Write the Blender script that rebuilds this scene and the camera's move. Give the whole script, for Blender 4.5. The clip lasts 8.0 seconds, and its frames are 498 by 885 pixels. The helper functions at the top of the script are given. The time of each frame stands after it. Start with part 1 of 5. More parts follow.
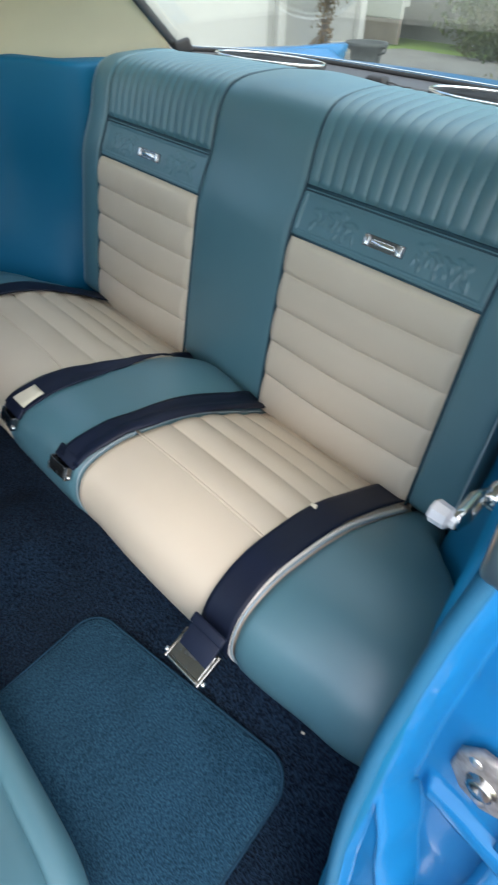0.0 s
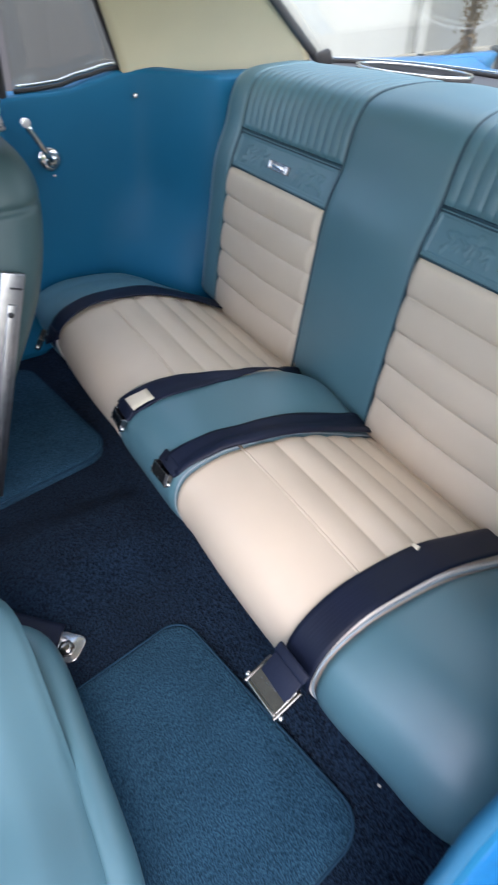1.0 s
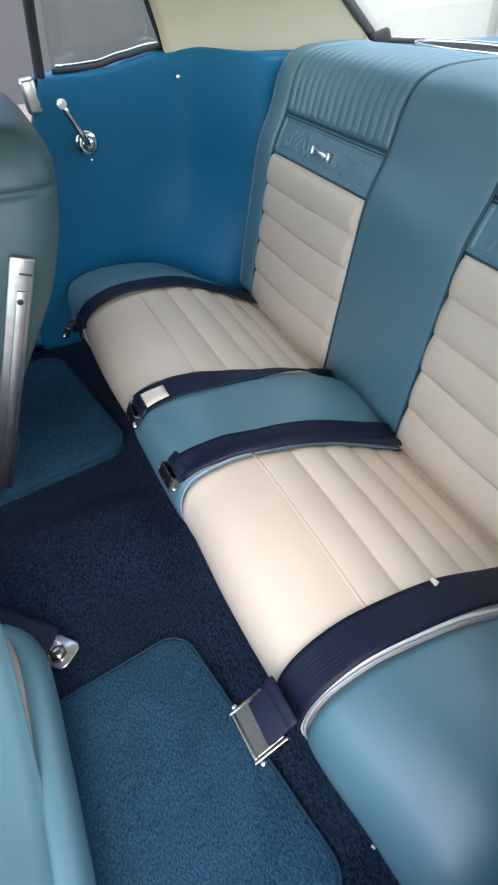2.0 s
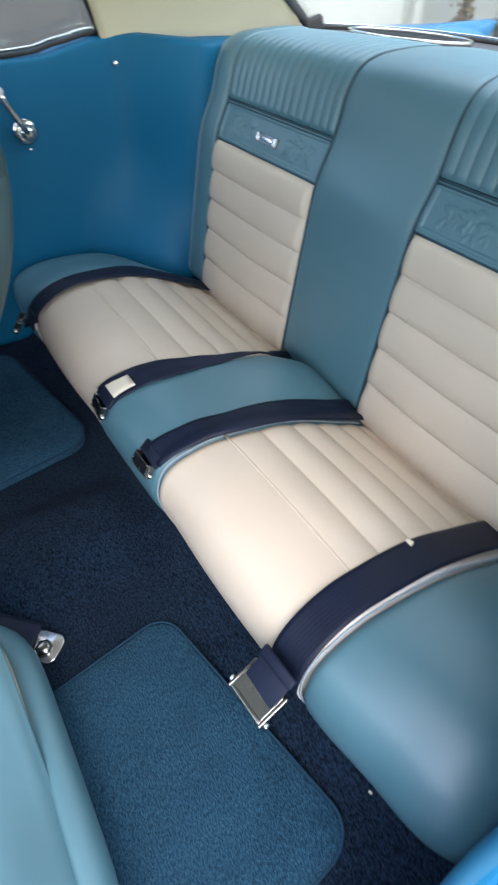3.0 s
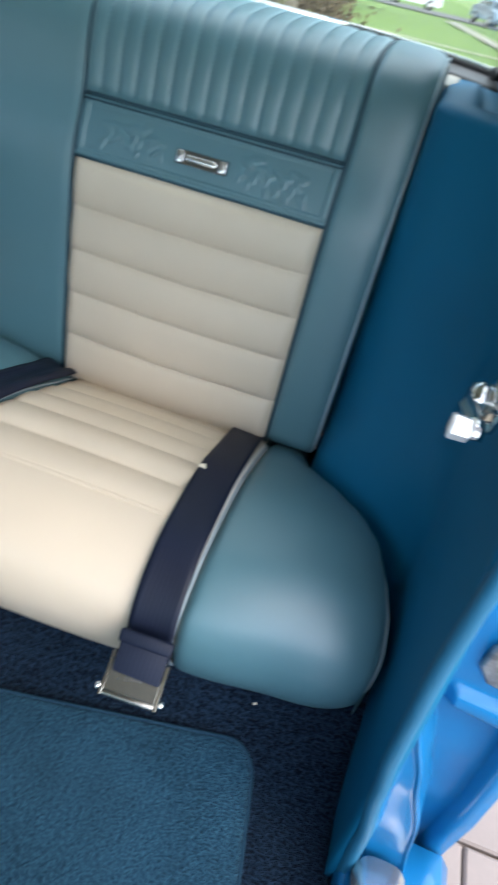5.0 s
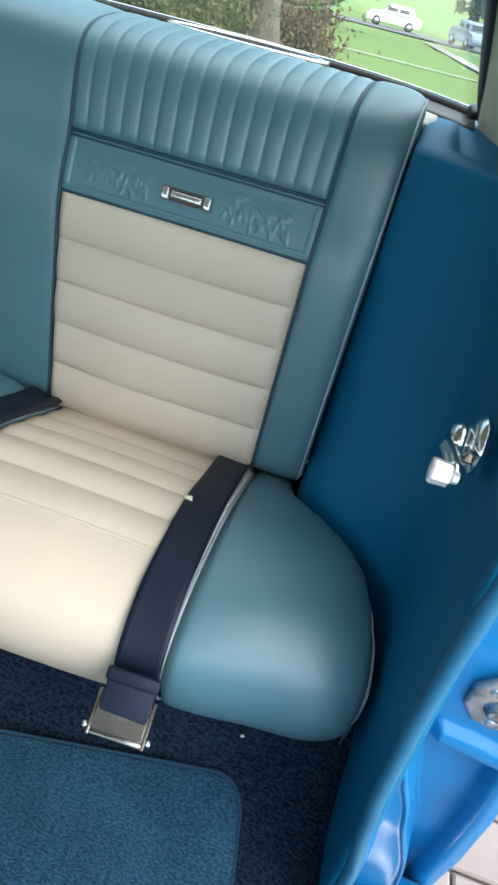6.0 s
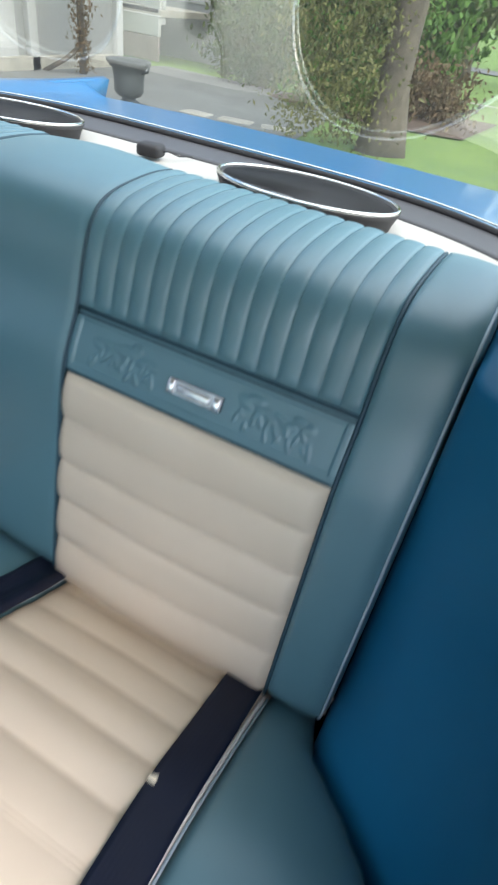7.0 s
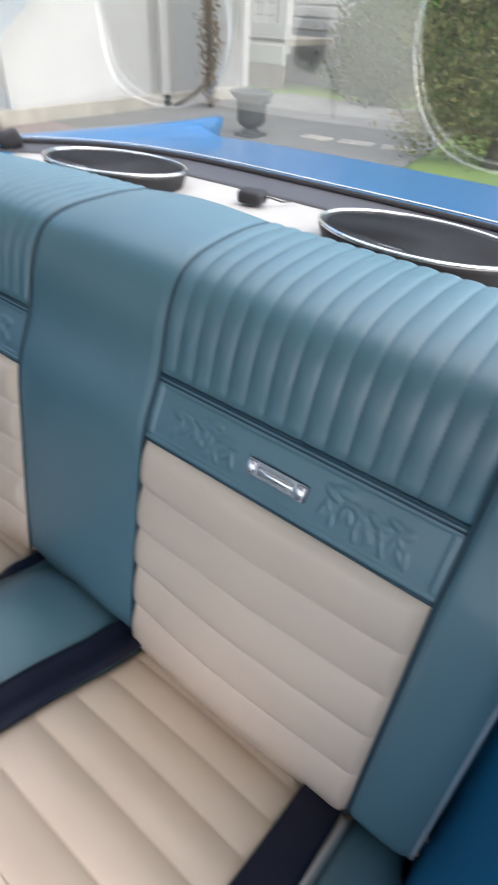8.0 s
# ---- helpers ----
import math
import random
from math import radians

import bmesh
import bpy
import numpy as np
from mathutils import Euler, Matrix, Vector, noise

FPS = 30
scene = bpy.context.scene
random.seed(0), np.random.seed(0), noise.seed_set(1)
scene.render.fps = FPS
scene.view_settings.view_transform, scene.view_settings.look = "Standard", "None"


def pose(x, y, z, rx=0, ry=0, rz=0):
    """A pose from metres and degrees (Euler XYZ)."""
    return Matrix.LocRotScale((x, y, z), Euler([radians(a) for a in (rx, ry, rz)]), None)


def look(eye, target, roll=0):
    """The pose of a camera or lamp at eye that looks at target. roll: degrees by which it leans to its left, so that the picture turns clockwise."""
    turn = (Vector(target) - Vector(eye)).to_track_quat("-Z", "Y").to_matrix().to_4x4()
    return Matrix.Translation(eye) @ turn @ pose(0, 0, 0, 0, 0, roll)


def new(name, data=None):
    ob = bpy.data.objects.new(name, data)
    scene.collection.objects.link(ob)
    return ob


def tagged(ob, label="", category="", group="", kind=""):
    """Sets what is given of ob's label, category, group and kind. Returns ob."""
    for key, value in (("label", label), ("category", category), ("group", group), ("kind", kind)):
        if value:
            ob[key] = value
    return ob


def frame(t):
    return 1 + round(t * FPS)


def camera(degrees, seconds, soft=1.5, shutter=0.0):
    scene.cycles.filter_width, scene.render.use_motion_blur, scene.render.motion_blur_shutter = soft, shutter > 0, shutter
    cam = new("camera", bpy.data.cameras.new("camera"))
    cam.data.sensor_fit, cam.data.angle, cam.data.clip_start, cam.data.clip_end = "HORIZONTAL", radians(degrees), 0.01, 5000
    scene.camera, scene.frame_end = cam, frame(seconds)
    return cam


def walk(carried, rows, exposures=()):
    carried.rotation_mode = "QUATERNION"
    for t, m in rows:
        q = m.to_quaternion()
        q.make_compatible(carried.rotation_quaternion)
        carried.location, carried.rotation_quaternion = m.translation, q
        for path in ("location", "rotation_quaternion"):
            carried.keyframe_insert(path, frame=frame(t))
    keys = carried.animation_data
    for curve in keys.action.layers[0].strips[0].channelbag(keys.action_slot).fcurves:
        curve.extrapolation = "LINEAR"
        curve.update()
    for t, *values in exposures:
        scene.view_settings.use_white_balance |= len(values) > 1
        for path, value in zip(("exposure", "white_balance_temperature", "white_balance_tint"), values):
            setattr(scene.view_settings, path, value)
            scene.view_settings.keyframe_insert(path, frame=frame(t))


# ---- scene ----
cam = camera(47.51, 8.0, 2.2, 0.7)
PATH = [
    (0, 0.7980, -0.6471, 0.8646, 49.010, -1.399, 48.123),
    (0.5, 0.7805, -0.6429, 0.8673, 49.454, -0.538, 53.179),
    (1, 0.7628, -0.6386, 0.8720, 49.329, 0.256, 59.208),
    (1.2, 0.7577, -0.6290, 0.8648, 49.483, 0.531, 61.428),
    (2.3, 0.7294, -0.5421, 0.8370, 48.730, 1.133, 65.601),
    (2.5, 0.7336, -0.5484, 0.8380, 48.504, 0.923, 64.359),
    (3, 0.7345, -0.6051, 0.8465, 47.715, 0.086, 58.653),
    (3.5, 0.7243, -0.6325, 0.8455, 46.817, -1.341, 50.385),
    (3.8, 0.7152, -0.6462, 0.8347, 46.329, -2.457, 44.732),
    (4, 0.6951, -0.6652, 0.8274, 45.757, -3.096, 40.673),
    (4.3, 0.6499, -0.6796, 0.8209, 45.426, -4.450, 34.092),
    (4.5, 0.6216, -0.6873, 0.8079, 45.799, -5.505, 29.028),
    (4.8, 0.5931, -0.6863, 0.7867, 46.171, -8.505, 22.093),
    (5, 0.5904, -0.6902, 0.7787, 47.245, -9.628, 18.450),
    (5.2, 0.5910, -0.6899, 0.7816, 48.014, -10.598, 15.884),
    (6.3, 0.5816, -0.6655, 0.8100, 48.783, -9.662, 19.205),
    (6.4, 0.5973, -0.6260, 0.8214, 47.530, -7.919, 23.355),
    (6.5, 0.5905, -0.5953, 0.8525, 47.085, -6.569, 24.668),
    (6.6, 0.5990, -0.5548, 0.8550, 49.797, -6.114, 26.654),
    (6.7, 0.5967, -0.5117, 0.8740, 51.331, -5.958, 27.179),
    (6.8, 0.5866, -0.4697, 0.8878, 51.686, -6.489, 27.383),
    (7, 0.5858, -0.3875, 0.8991, 51.132, -6.972, 28.822),
    (7.2, 0.5779, -0.3392, 0.9008, 50.926, -7.534, 29.149),
    (7.5, 0.5629, -0.2883, 0.9032, 50.223, -6.171, 32.415),
    (8, 0.5489, -0.2863, 0.9129, 52.039, -2.129, 38.968),
]
walk(cam, [(t, pose(*row)) for t, *row in PATH], [
    (0, 1.95, 6800, 8), (1.0, 2.13, 6640, 17), (1.4, 2.15, 6640, 16), (2.5, 2.30, 6520, 12), (3.0, 2.28, 6560, 12), (4.0, 2.19, 6680, 12), (5.0, 2.15, 6720, 7),
    (6.5, 2.20, 6780, 5), (7.0, 2.10, 6850, 12), (7.5, 2.03, 6880, 21), (8.0, 1.99, 6880, 21)])

# ---- daylight: a bright overcast sky ----
world = bpy.data.worlds.new("sky")
scene.world = world
world.use_nodes = True
wn = world.node_tree.nodes
sky = wn.new("ShaderNodeTexSky")
sky.sky_type = "NISHITA"
sky.sun_disc = False
sky.sun_elevation = radians(52)
sky.sun_rotation = radians(108)
sky.air_density, sky.dust_density, sky.ozone_density = 1.0, 1.8, 1.5
wn["Background"].inputs["Strength"].default_value = 0.15
world.node_tree.links.new(sky.outputs["Color"], wn["Background"].inputs["Color"])
sun_data = bpy.data.lights.new("sun", "SUN")
sun_data.energy, sun_data.angle, sun_data.color = 1.4, radians(165), (1.0, 0.99, 0.975)
sun = new("sun", sun_data)
sun.matrix_world = look((1.9, -0.8, 3.0), (0, 0, 0))

# ---- materials ----
def mat(name, color, rough=0.5, metal=0.0, vary=0.12, scale=3.0, grain=0.0, grain_scale=900.0, coat=0.0, spec=0.5, rvary=0.0, tint=None, sheen=0.0, wave=None, stretch=None):
    """A procedural surface: base colour varied at two scales, roughness, and fine relief."""
    m = bpy.data.materials.new(name)
    m.use_nodes = True
    nt = m.node_tree
    b = nt.nodes["Principled BSDF"]
    b.inputs["Roughness"].default_value = rough
    b.inputs["Metallic"].default_value = metal
    b.inputs["Coat Weight"].default_value = coat
    b.inputs["Coat Roughness"].default_value = 0.06
    b.inputs["Specular IOR Level"].default_value = spec
    b.inputs["Sheen Weight"].default_value = sheen
    co = nt.nodes.new("ShaderNodeTexCoord")
    src = co.outputs["Object"]
    if stretch:
        mp = nt.nodes.new("ShaderNodeMapping")
        mp.inputs["Scale"].default_value = stretch
        nt.links.new(src, mp.inputs["Vector"])
        src = mp.outputs["Vector"]
    big = nt.nodes.new("ShaderNodeTexNoise")
    big.inputs["Scale"].default_value, big.inputs["Detail"].default_value = scale, 4.0
    fine = nt.nodes.new("ShaderNodeTexNoise")
    fine.inputs["Scale"].default_value, fine.inputs["Detail"].default_value = grain_scale, 3.0
    nt.links.new(co.outputs["Object"], big.inputs["Vector"])
    nt.links.new(src, fine.inputs["Vector"])
    mixn = nt.nodes.new("ShaderNodeMix")
    mixn.data_type = "RGBA"
    other = tint or tuple(c * (1 - vary) for c in color)
    mixn.inputs["A"].default_value = (*[min(1, c * (1 + vary * 0.6)) for c in color], 1)
    mixn.inputs["B"].default_value = (*other, 1)
    ramp = nt.nodes.new("ShaderNodeMapRange")
    ramp.inputs["From Min"].default_value, ramp.inputs["From Max"].default_value = 0.3, 0.7
    nt.links.new(big.outputs["Fac"], ramp.inputs["Value"])
    add = nt.nodes.new("ShaderNodeMath")
    add.operation = "MULTIPLY_ADD"
    add.inputs[1].default_value = 0.7
    half = nt.nodes.new("ShaderNodeMath")
    half.operation = "MULTIPLY"
    half.inputs[1].default_value = 0.3
    nt.links.new(fine.outputs["Fac"], half.inputs[0])
    nt.links.new(ramp.outputs["Result"], add.inputs[0])
    nt.links.new(half.outputs[0], add.inputs[2])
    nt.links.new(add.outputs[0], mixn.inputs["Factor"])
    nt.links.new(mixn.outputs["Result"], b.inputs["Base Color"])
    if rvary:
        rr = nt.nodes.new("ShaderNodeMapRange")
        rr.inputs["To Min"].default_value, rr.inputs["To Max"].default_value = max(0.02, rough - rvary), rough + rvary
        nt.links.new(big.outputs["Fac"], rr.inputs["Value"])
        nt.links.new(rr.outputs["Result"], b.inputs["Roughness"])
    if grain or wave:
        bp = nt.nodes.new("ShaderNodeBump")
        bp.inputs["Distance"].default_value = 0.001
        bp.inputs["Strength"].default_value = grain or 0.4
        nt.links.new(fine.outputs["Fac"], bp.inputs["Height"])
        nt.links.new(bp.outputs["Normal"], b.inputs["Normal"])
        if wave:
            wv = nt.nodes.new("ShaderNodeTexWave")
            wv.bands_direction = wave[0]
            wv.inputs["Scale"].default_value = wave[1]
            wv.inputs["Distortion"].default_value = wave[2]
            wv.inputs["Detail Scale"].default_value = 3.0
            nt.links.new(co.outputs["Object"], wv.inputs["Vector"])
            sm = nt.nodes.new("ShaderNodeMath")
            nt.links.new(fine.outputs["Fac"], sm.inputs[0])
            nt.links.new(wv.outputs["Fac"], sm.inputs[1])
            nt.links.new(sm.outputs[0], bp.inputs["Height"])
    return m


def pile(name, color, dark, size, height, ribs=None):
    """Looped carpet pile: light tips, dark roots, strong small relief."""
    m = bpy.data.materials.new(name)
    m.use_nodes = True
    nt = m.node_tree
    b = nt.nodes["Principled BSDF"]
    b.inputs["Roughness"].default_value = 0.95
    b.inputs["Specular IOR Level"].default_value = 0.06
    b.inputs["Sheen Weight"].default_value = 0.02
    co = nt.nodes.new("ShaderNodeTexCoord")
    mp = nt.nodes.new("ShaderNodeMapping")
    mp.inputs["Scale"].default_value = ribs or (1, 1, 1)
    nt.links.new(co.outputs["Object"], mp.inputs["Vector"])
    loops = nt.nodes.new("ShaderNodeTexNoise")
    loops.inputs["Scale"].default_value, loops.inputs["Detail"].default_value = size, 2.0
    loops.inputs["Roughness"].default_value = 0.7
    nt.links.new(mp.outputs["Vector"], loops.inputs["Vector"])
    big = nt.nodes.new("ShaderNodeTexNoise")
    big.inputs["Scale"].default_value, big.inputs["Detail"].default_value = 14.0, 5.0
    nt.links.new(co.outputs["Object"], big.inputs["Vector"])
    ramp = nt.nodes.new("ShaderNodeMapRange")
    ramp.inputs["From Min"].default_value, ramp.inputs["From Max"].default_value = 0.36, 0.66
    nt.links.new(loops.outputs["Fac"], ramp.inputs["Value"])
    mixn = nt.nodes.new("ShaderNodeMix")
    mixn.data_type = "RGBA"
    mixn.inputs["A"].default_value, mixn.inputs["B"].default_value = (*dark, 1), (*color, 1)
    nt.links.new(ramp.outputs["Result"], mixn.inputs["Factor"])
    mul = nt.nodes.new("ShaderNodeMix")
    mul.data_type, mul.blend_type = "RGBA", "MULTIPLY"
    mul.inputs["Factor"].default_value = 0.4
    nt.links.new(mixn.outputs["Result"], mul.inputs["A"])
    soft = nt.nodes.new("ShaderNodeMapRange")
    soft.inputs["From Min"].default_value, soft.inputs["From Max"].default_value = 0.3, 0.7
    soft.inputs["To Min"].default_value, soft.inputs["To Max"].default_value = 0.55, 1.25
    nt.links.new(big.outputs["Fac"], soft.inputs["Value"])
    nt.links.new(soft.outputs["Result"], mul.inputs["B"])
    nt.links.new(mul.outputs["Result"], b.inputs["Base Color"])
    bp = nt.nodes.new("ShaderNodeBump")
    bp.inputs["Distance"].default_value, bp.inputs["Strength"].default_value = height, 0.9
    nt.links.new(loops.outputs["Fac"], bp.inputs["Height"])
    nt.links.new(bp.outputs["Normal"], b.inputs["Normal"])
    return m


def glass(name, tint, haze=0.0):
    m = bpy.data.materials.new(name)
    m.use_nodes = True
    nt = m.node_tree
    nt.nodes.remove(nt.nodes["Principled BSDF"])
    out = nt.nodes["Material Output"]
    clear = nt.nodes.new("ShaderNodeBsdfTransparent")
    clear.inputs["Color"].default_value = (*tint, 1)
    gloss = nt.nodes.new("ShaderNodeBsdfGlossy")
    gloss.inputs["Roughness"].default_value = 0.02
    lw = nt.nodes.new("ShaderNodeLayerWeight")
    lw.inputs["Blend"].default_value = 0.5
    pw = nt.nodes.new("ShaderNodeMath")
    pw.operation = "POWER"
    pw.inputs[1].default_value = 2.6
    fr = nt.nodes.new("ShaderNodeMapRange")
    fr.inputs["To Min"].default_value, fr.inputs["To Max"].default_value = 0.04, 0.63
    mx = nt.nodes.new("ShaderNodeMixShader")
    nt.links.new(lw.outputs["Facing"], pw.inputs[0])
    nt.links.new(pw.outputs[0], fr.inputs["Value"])
    nt.links.new(fr.outputs["Result"], mx.inputs[0])
    nt.links.new(clear.outputs[0], mx.inputs[1])
    nt.links.new(gloss.outputs[0], mx.inputs[2])
    last = mx
    if haze:
        # weak translucent film stands in for the milky reflection on the pane
        film = nt.nodes.new("ShaderNodeBsdfTranslucent")
        film.inputs["Color"].default_value = (0.8, 0.85, 0.8, 1)
        no = nt.nodes.new("ShaderNodeTexNoise")
        no.inputs["Scale"].default_value = 4.0
        co = nt.nodes.new("ShaderNodeTexCoord")
        nt.links.new(co.outputs["Object"], no.inputs["Vector"])
        mr = nt.nodes.new("ShaderNodeMapRange")
        mr.inputs["To Min"].default_value, mr.inputs["To Max"].default_value = haze * 0.5, haze * 1.5
        nt.links.new(no.outputs["Fac"], mr.inputs["Value"])
        m2 = nt.nodes.new("ShaderNodeMixShader")
        nt.links.new(mr.outputs["Result"], m2.inputs[0])
        nt.links.new(mx.outputs[0], m2.inputs[1])
        nt.links.new(film.outputs[0], m2.inputs[2])
        last = m2
    nt.links.new(last.outputs[0], out.inputs["Surface"])
    return m


TEAL = mat("teal_vinyl", (0.068, 0.166, 0.205), 0.43, 0.0, 0.08, 5, 0.12, 1400, spec=1.0, rvary=0.06)
# a darker, greener teal for the passenger seat and the bench cores
TEAL_DARK = mat("darker_teal_vinyl", (0.042, 0.082, 0.086), 0.45, 0.0, 0.15, 8, 0.2, 1100, spec=0.5, rvary=0.06)
PARCH = mat("parchment_vinyl", (0.585, 0.498, 0.392), 0.45, 0.0, 0.06, 6, 0.1, 1500, spec=0.45, rvary=0.05)
PIPE = mat("light_piping", (0.30, 0.38, 0.43), 0.45, 0.0, 0.1, 30)
PIPE_WHITE = mat("white_piping", (0.74, 0.71, 0.66), 0.45, 0.0, 0.06, 30)
STITCH = mat("teal_thread", (0.062, 0.148, 0.182), 0.6, 0.0, 0.1, 30)
PIPE_TEAL = mat("teal_piping", (0.018, 0.055, 0.078), 0.6, 0.0, 0.1, 30)
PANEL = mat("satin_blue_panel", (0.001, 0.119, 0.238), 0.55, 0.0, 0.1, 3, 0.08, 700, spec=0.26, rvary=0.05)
LACE = mat("blue_vinyl_windlace", (0.007, 0.105, 0.20), 0.55, 0.0, 0.1, 8, 0.3, 700)
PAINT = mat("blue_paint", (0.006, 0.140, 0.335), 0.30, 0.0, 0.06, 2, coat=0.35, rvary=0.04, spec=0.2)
CREAM = mat("cream_headliner", (0.60, 0.54, 0.38), 0.75, 0.0, 0.08, 5, 0.25, 600)
SHELF = mat("white_shelf_board", (0.40, 0.395, 0.365), 0.7, 0.0, 0.08, 6, 0.3, 500)
CHROME = mat("chrome", (0.78, 0.77, 0.76), 0.12, 1.0, 0.05, 40, rvary=0.06)
ALU = mat("brushed_metal", (0.62, 0.61, 0.60), 0.3, 1.0, 0.12, 25, 0.1, 400, rvary=0.08, stretch=(1, 1, 0.1))
WORN = mat("worn_zinc", (0.42, 0.38, 0.35), 0.55, 0.6, 0.5, 60, 0.5, 300, tint=(0.14, 0.12, 0.11))
WEB = mat("navy_webbing", (0.004, 0.008, 0.024), 0.55, 0.0, 0.3, 12, 0.12, 700, spec=0.3, wave=("X", 63.0, 0.12))
CLEAR = mat("clear_plastic", (0.82, 0.79, 0.79), 0.12, 0.25, 0.1, 60, spec=0.8, coat=1.0)
DARKSTEEL = mat("dark_steel", (0.28, 0.28, 0.29), 0.25, 1.0, 0.3, 60, rvary=0.1)
BLACK = mat("black_rubber", (0.02, 0.02, 0.022), 0.6, 0.0, 0.2, 12, 0.3, 600)
NICKEL = mat("dull_nickel", (0.34, 0.325, 0.30), 0.25, 1.0, 0.15, 40, rvary=0.08)
SCUFF = mat("scuffed_arm_metal", (0.40, 0.40, 0.41), 0.36, 1.0, 0.3, 30, 0.3, 300, rvary=0.08, stretch=(1, 1, 0.15))
SILLP = mat("bright_sill_metal", (0.80, 0.78, 0.77), 0.2, 0.9, 0.06, 25, 0.1, 400, rvary=0.08)
GRILLE = mat("speaker_mesh", (0.06, 0.06, 0.062), 0.7, 0.0, 0.15, 20, 0.8, 800)
GREYSEAL = mat("grey_window_seal", (0.058, 0.060, 0.064), 0.5, 0.0, 0.15, 10, 0.2, 400)
PAPER = mat("paper_tag", (0.64, 0.58, 0.46), 0.8, 0.0, 0.1, 30)
CARPET = pile("navy_carpet", (0.0145, 0.033, 0.064), (0.0011, 0.004, 0.011), 225.0, 0.010, (0.8, 1.4, 1))
MATPILE = pile("blue_mat_pile", (0.032, 0.102, 0.168), (0.008, 0.035, 0.066), 400.0, 0.008, (0.5, 1.3, 1))
MATEDGE = mat("mat_binding", (0.014, 0.042, 0.075), 0.9, 0.0, 0.15, 40, 0.6, 700, spec=0.08)
GLASS = glass("window_glass", (0.93, 0.97, 0.94))
REARGLASS = glass("reflection_haze_glass", (0.95, 0.98, 0.94), 0.004)

# ---- helpers for meshes ----
def thing(name, label, category, group="", kind=""):
    return tagged(new(name), label, category, group, kind)


def part(name, bm, material, parent=None, label="", smooth=True, kind=""):
    me = bpy.data.meshes.new(name)
    bmesh.ops.recalc_face_normals(bm, faces=bm.faces)
    bm.to_mesh(me)
    bm.free()
    me.materials.append(material)
    if smooth:
        me.polygons.foreach_set("use_smooth", [True] * len(me.polygons))
    ob = new(name, me)
    ob.parent = parent
    return tagged(ob, label=label, kind=kind)


def grid(fn, nu, nv, bm=None):
    """A sheet of (nu + 1) x (nv + 1) points fn(u, v)."""
    bm = bm or bmesh.new()
    rows = [[bm.verts.new(fn(i / nu, j / nv)) for j in range(nv + 1)] for i in range(nu + 1)]
    for i in range(nu):
        for j in range(nv):
            bm.faces.new((rows[i][j], rows[i + 1][j], rows[i + 1][j + 1], rows[i][j + 1]))
    return bm


def slab(fn, nu, nv, thick, bm=None):
    """A closed sheet: fn(u, v) gives (point, normal); the back lies thick behind it."""
    bm = bm or bmesh.new()
    top, low = [], []
    for i in range(nu + 1):
        a, b = [], []
        for j in range(nv + 1):
            p, n = fn(i / nu, j / nv)
            p, n = Vector(p), Vector(n)
            a.append(bm.verts.new(p))
            b.append(bm.verts.new(p - n * thick))
        top.append(a), low.append(b)
    for i in range(nu):
        for j in range(nv):
            bm.faces.new((top[i][j], top[i + 1][j], top[i + 1][j + 1], top[i][j + 1]))
            bm.faces.new((low[i][j], low[i][j + 1], low[i + 1][j + 1], low[i + 1][j]))
    for i in range(nu):
        bm.faces.new((top[i][0], low[i][0], low[i + 1][0], top[i + 1][0]))
        bm.faces.new((top[i][nv], top[i + 1][nv], low[i + 1][nv], low[i][nv]))
    for j in range(nv):
        bm.faces.new((top[0][j], top[0][j + 1], low[0][j + 1], low[0][j]))
        bm.faces.new((top[nu][j], low[nu][j], low[nu][j + 1], top[nu][j + 1]))
    return bm


def tube(pts, r, sides=8, closed=False, bm=None):
    """A round cord along points."""
    bm = bm or bmesh.new()
    pts = [Vector(p) for p in pts]
    n = len(pts)
    rings = []
    ref = None
    for i, p in enumerate(pts):
        a = pts[(i - 1) % n] if closed or i else p
        b = pts[(i + 1) % n] if closed or i < n - 1 else p
        d = (b - a).normalized()
        if ref is None:
            ref = d.orthogonal().normalized()
        ref = (ref - d * ref.dot(d)).normalized()
        w = d.cross(ref)
        rr = r(i / max(1, n - 1)) if callable(r) else r
        rings.append([bm.verts.new(p + (ref * math.cos(k * math.tau / sides) + w * math.sin(k * math.tau / sides)) * rr) for k in range(sides)])
    for i in range(n if closed else n - 1):
        a, b = rings[i], rings[(i + 1) % n]
        for k in range(sides):
            bm.faces.new((a[k], a[(k + 1) % sides], b[(k + 1) % sides], b[k]))
    if not closed:
        bm.faces.new(rings[0][::-1])
        bm.faces.new(rings[-1])
    return bm


def box(size, m=None, bevel=0.0, seg=2, bm=None):
    """A bevelled block of the given size at the pose m."""
    own = bmesh.new()
    bmesh.ops.create_cube(own, size=1.0, matrix=Matrix.Diagonal((*size, 1)))
    if bevel:
        bmesh.ops.bevel(own, geom=own.edges[:], offset=bevel, segments=seg, profile=0.5, affect="EDGES")
    if m is not None:
        own.transform(m)
    if bm is None:
        return own
    tmp = bpy.data.meshes.new("tmp")
    own.to_mesh(tmp)
    own.free()
    bm.from_mesh(tmp)
    bpy.data.meshes.remove(tmp)
    return bm


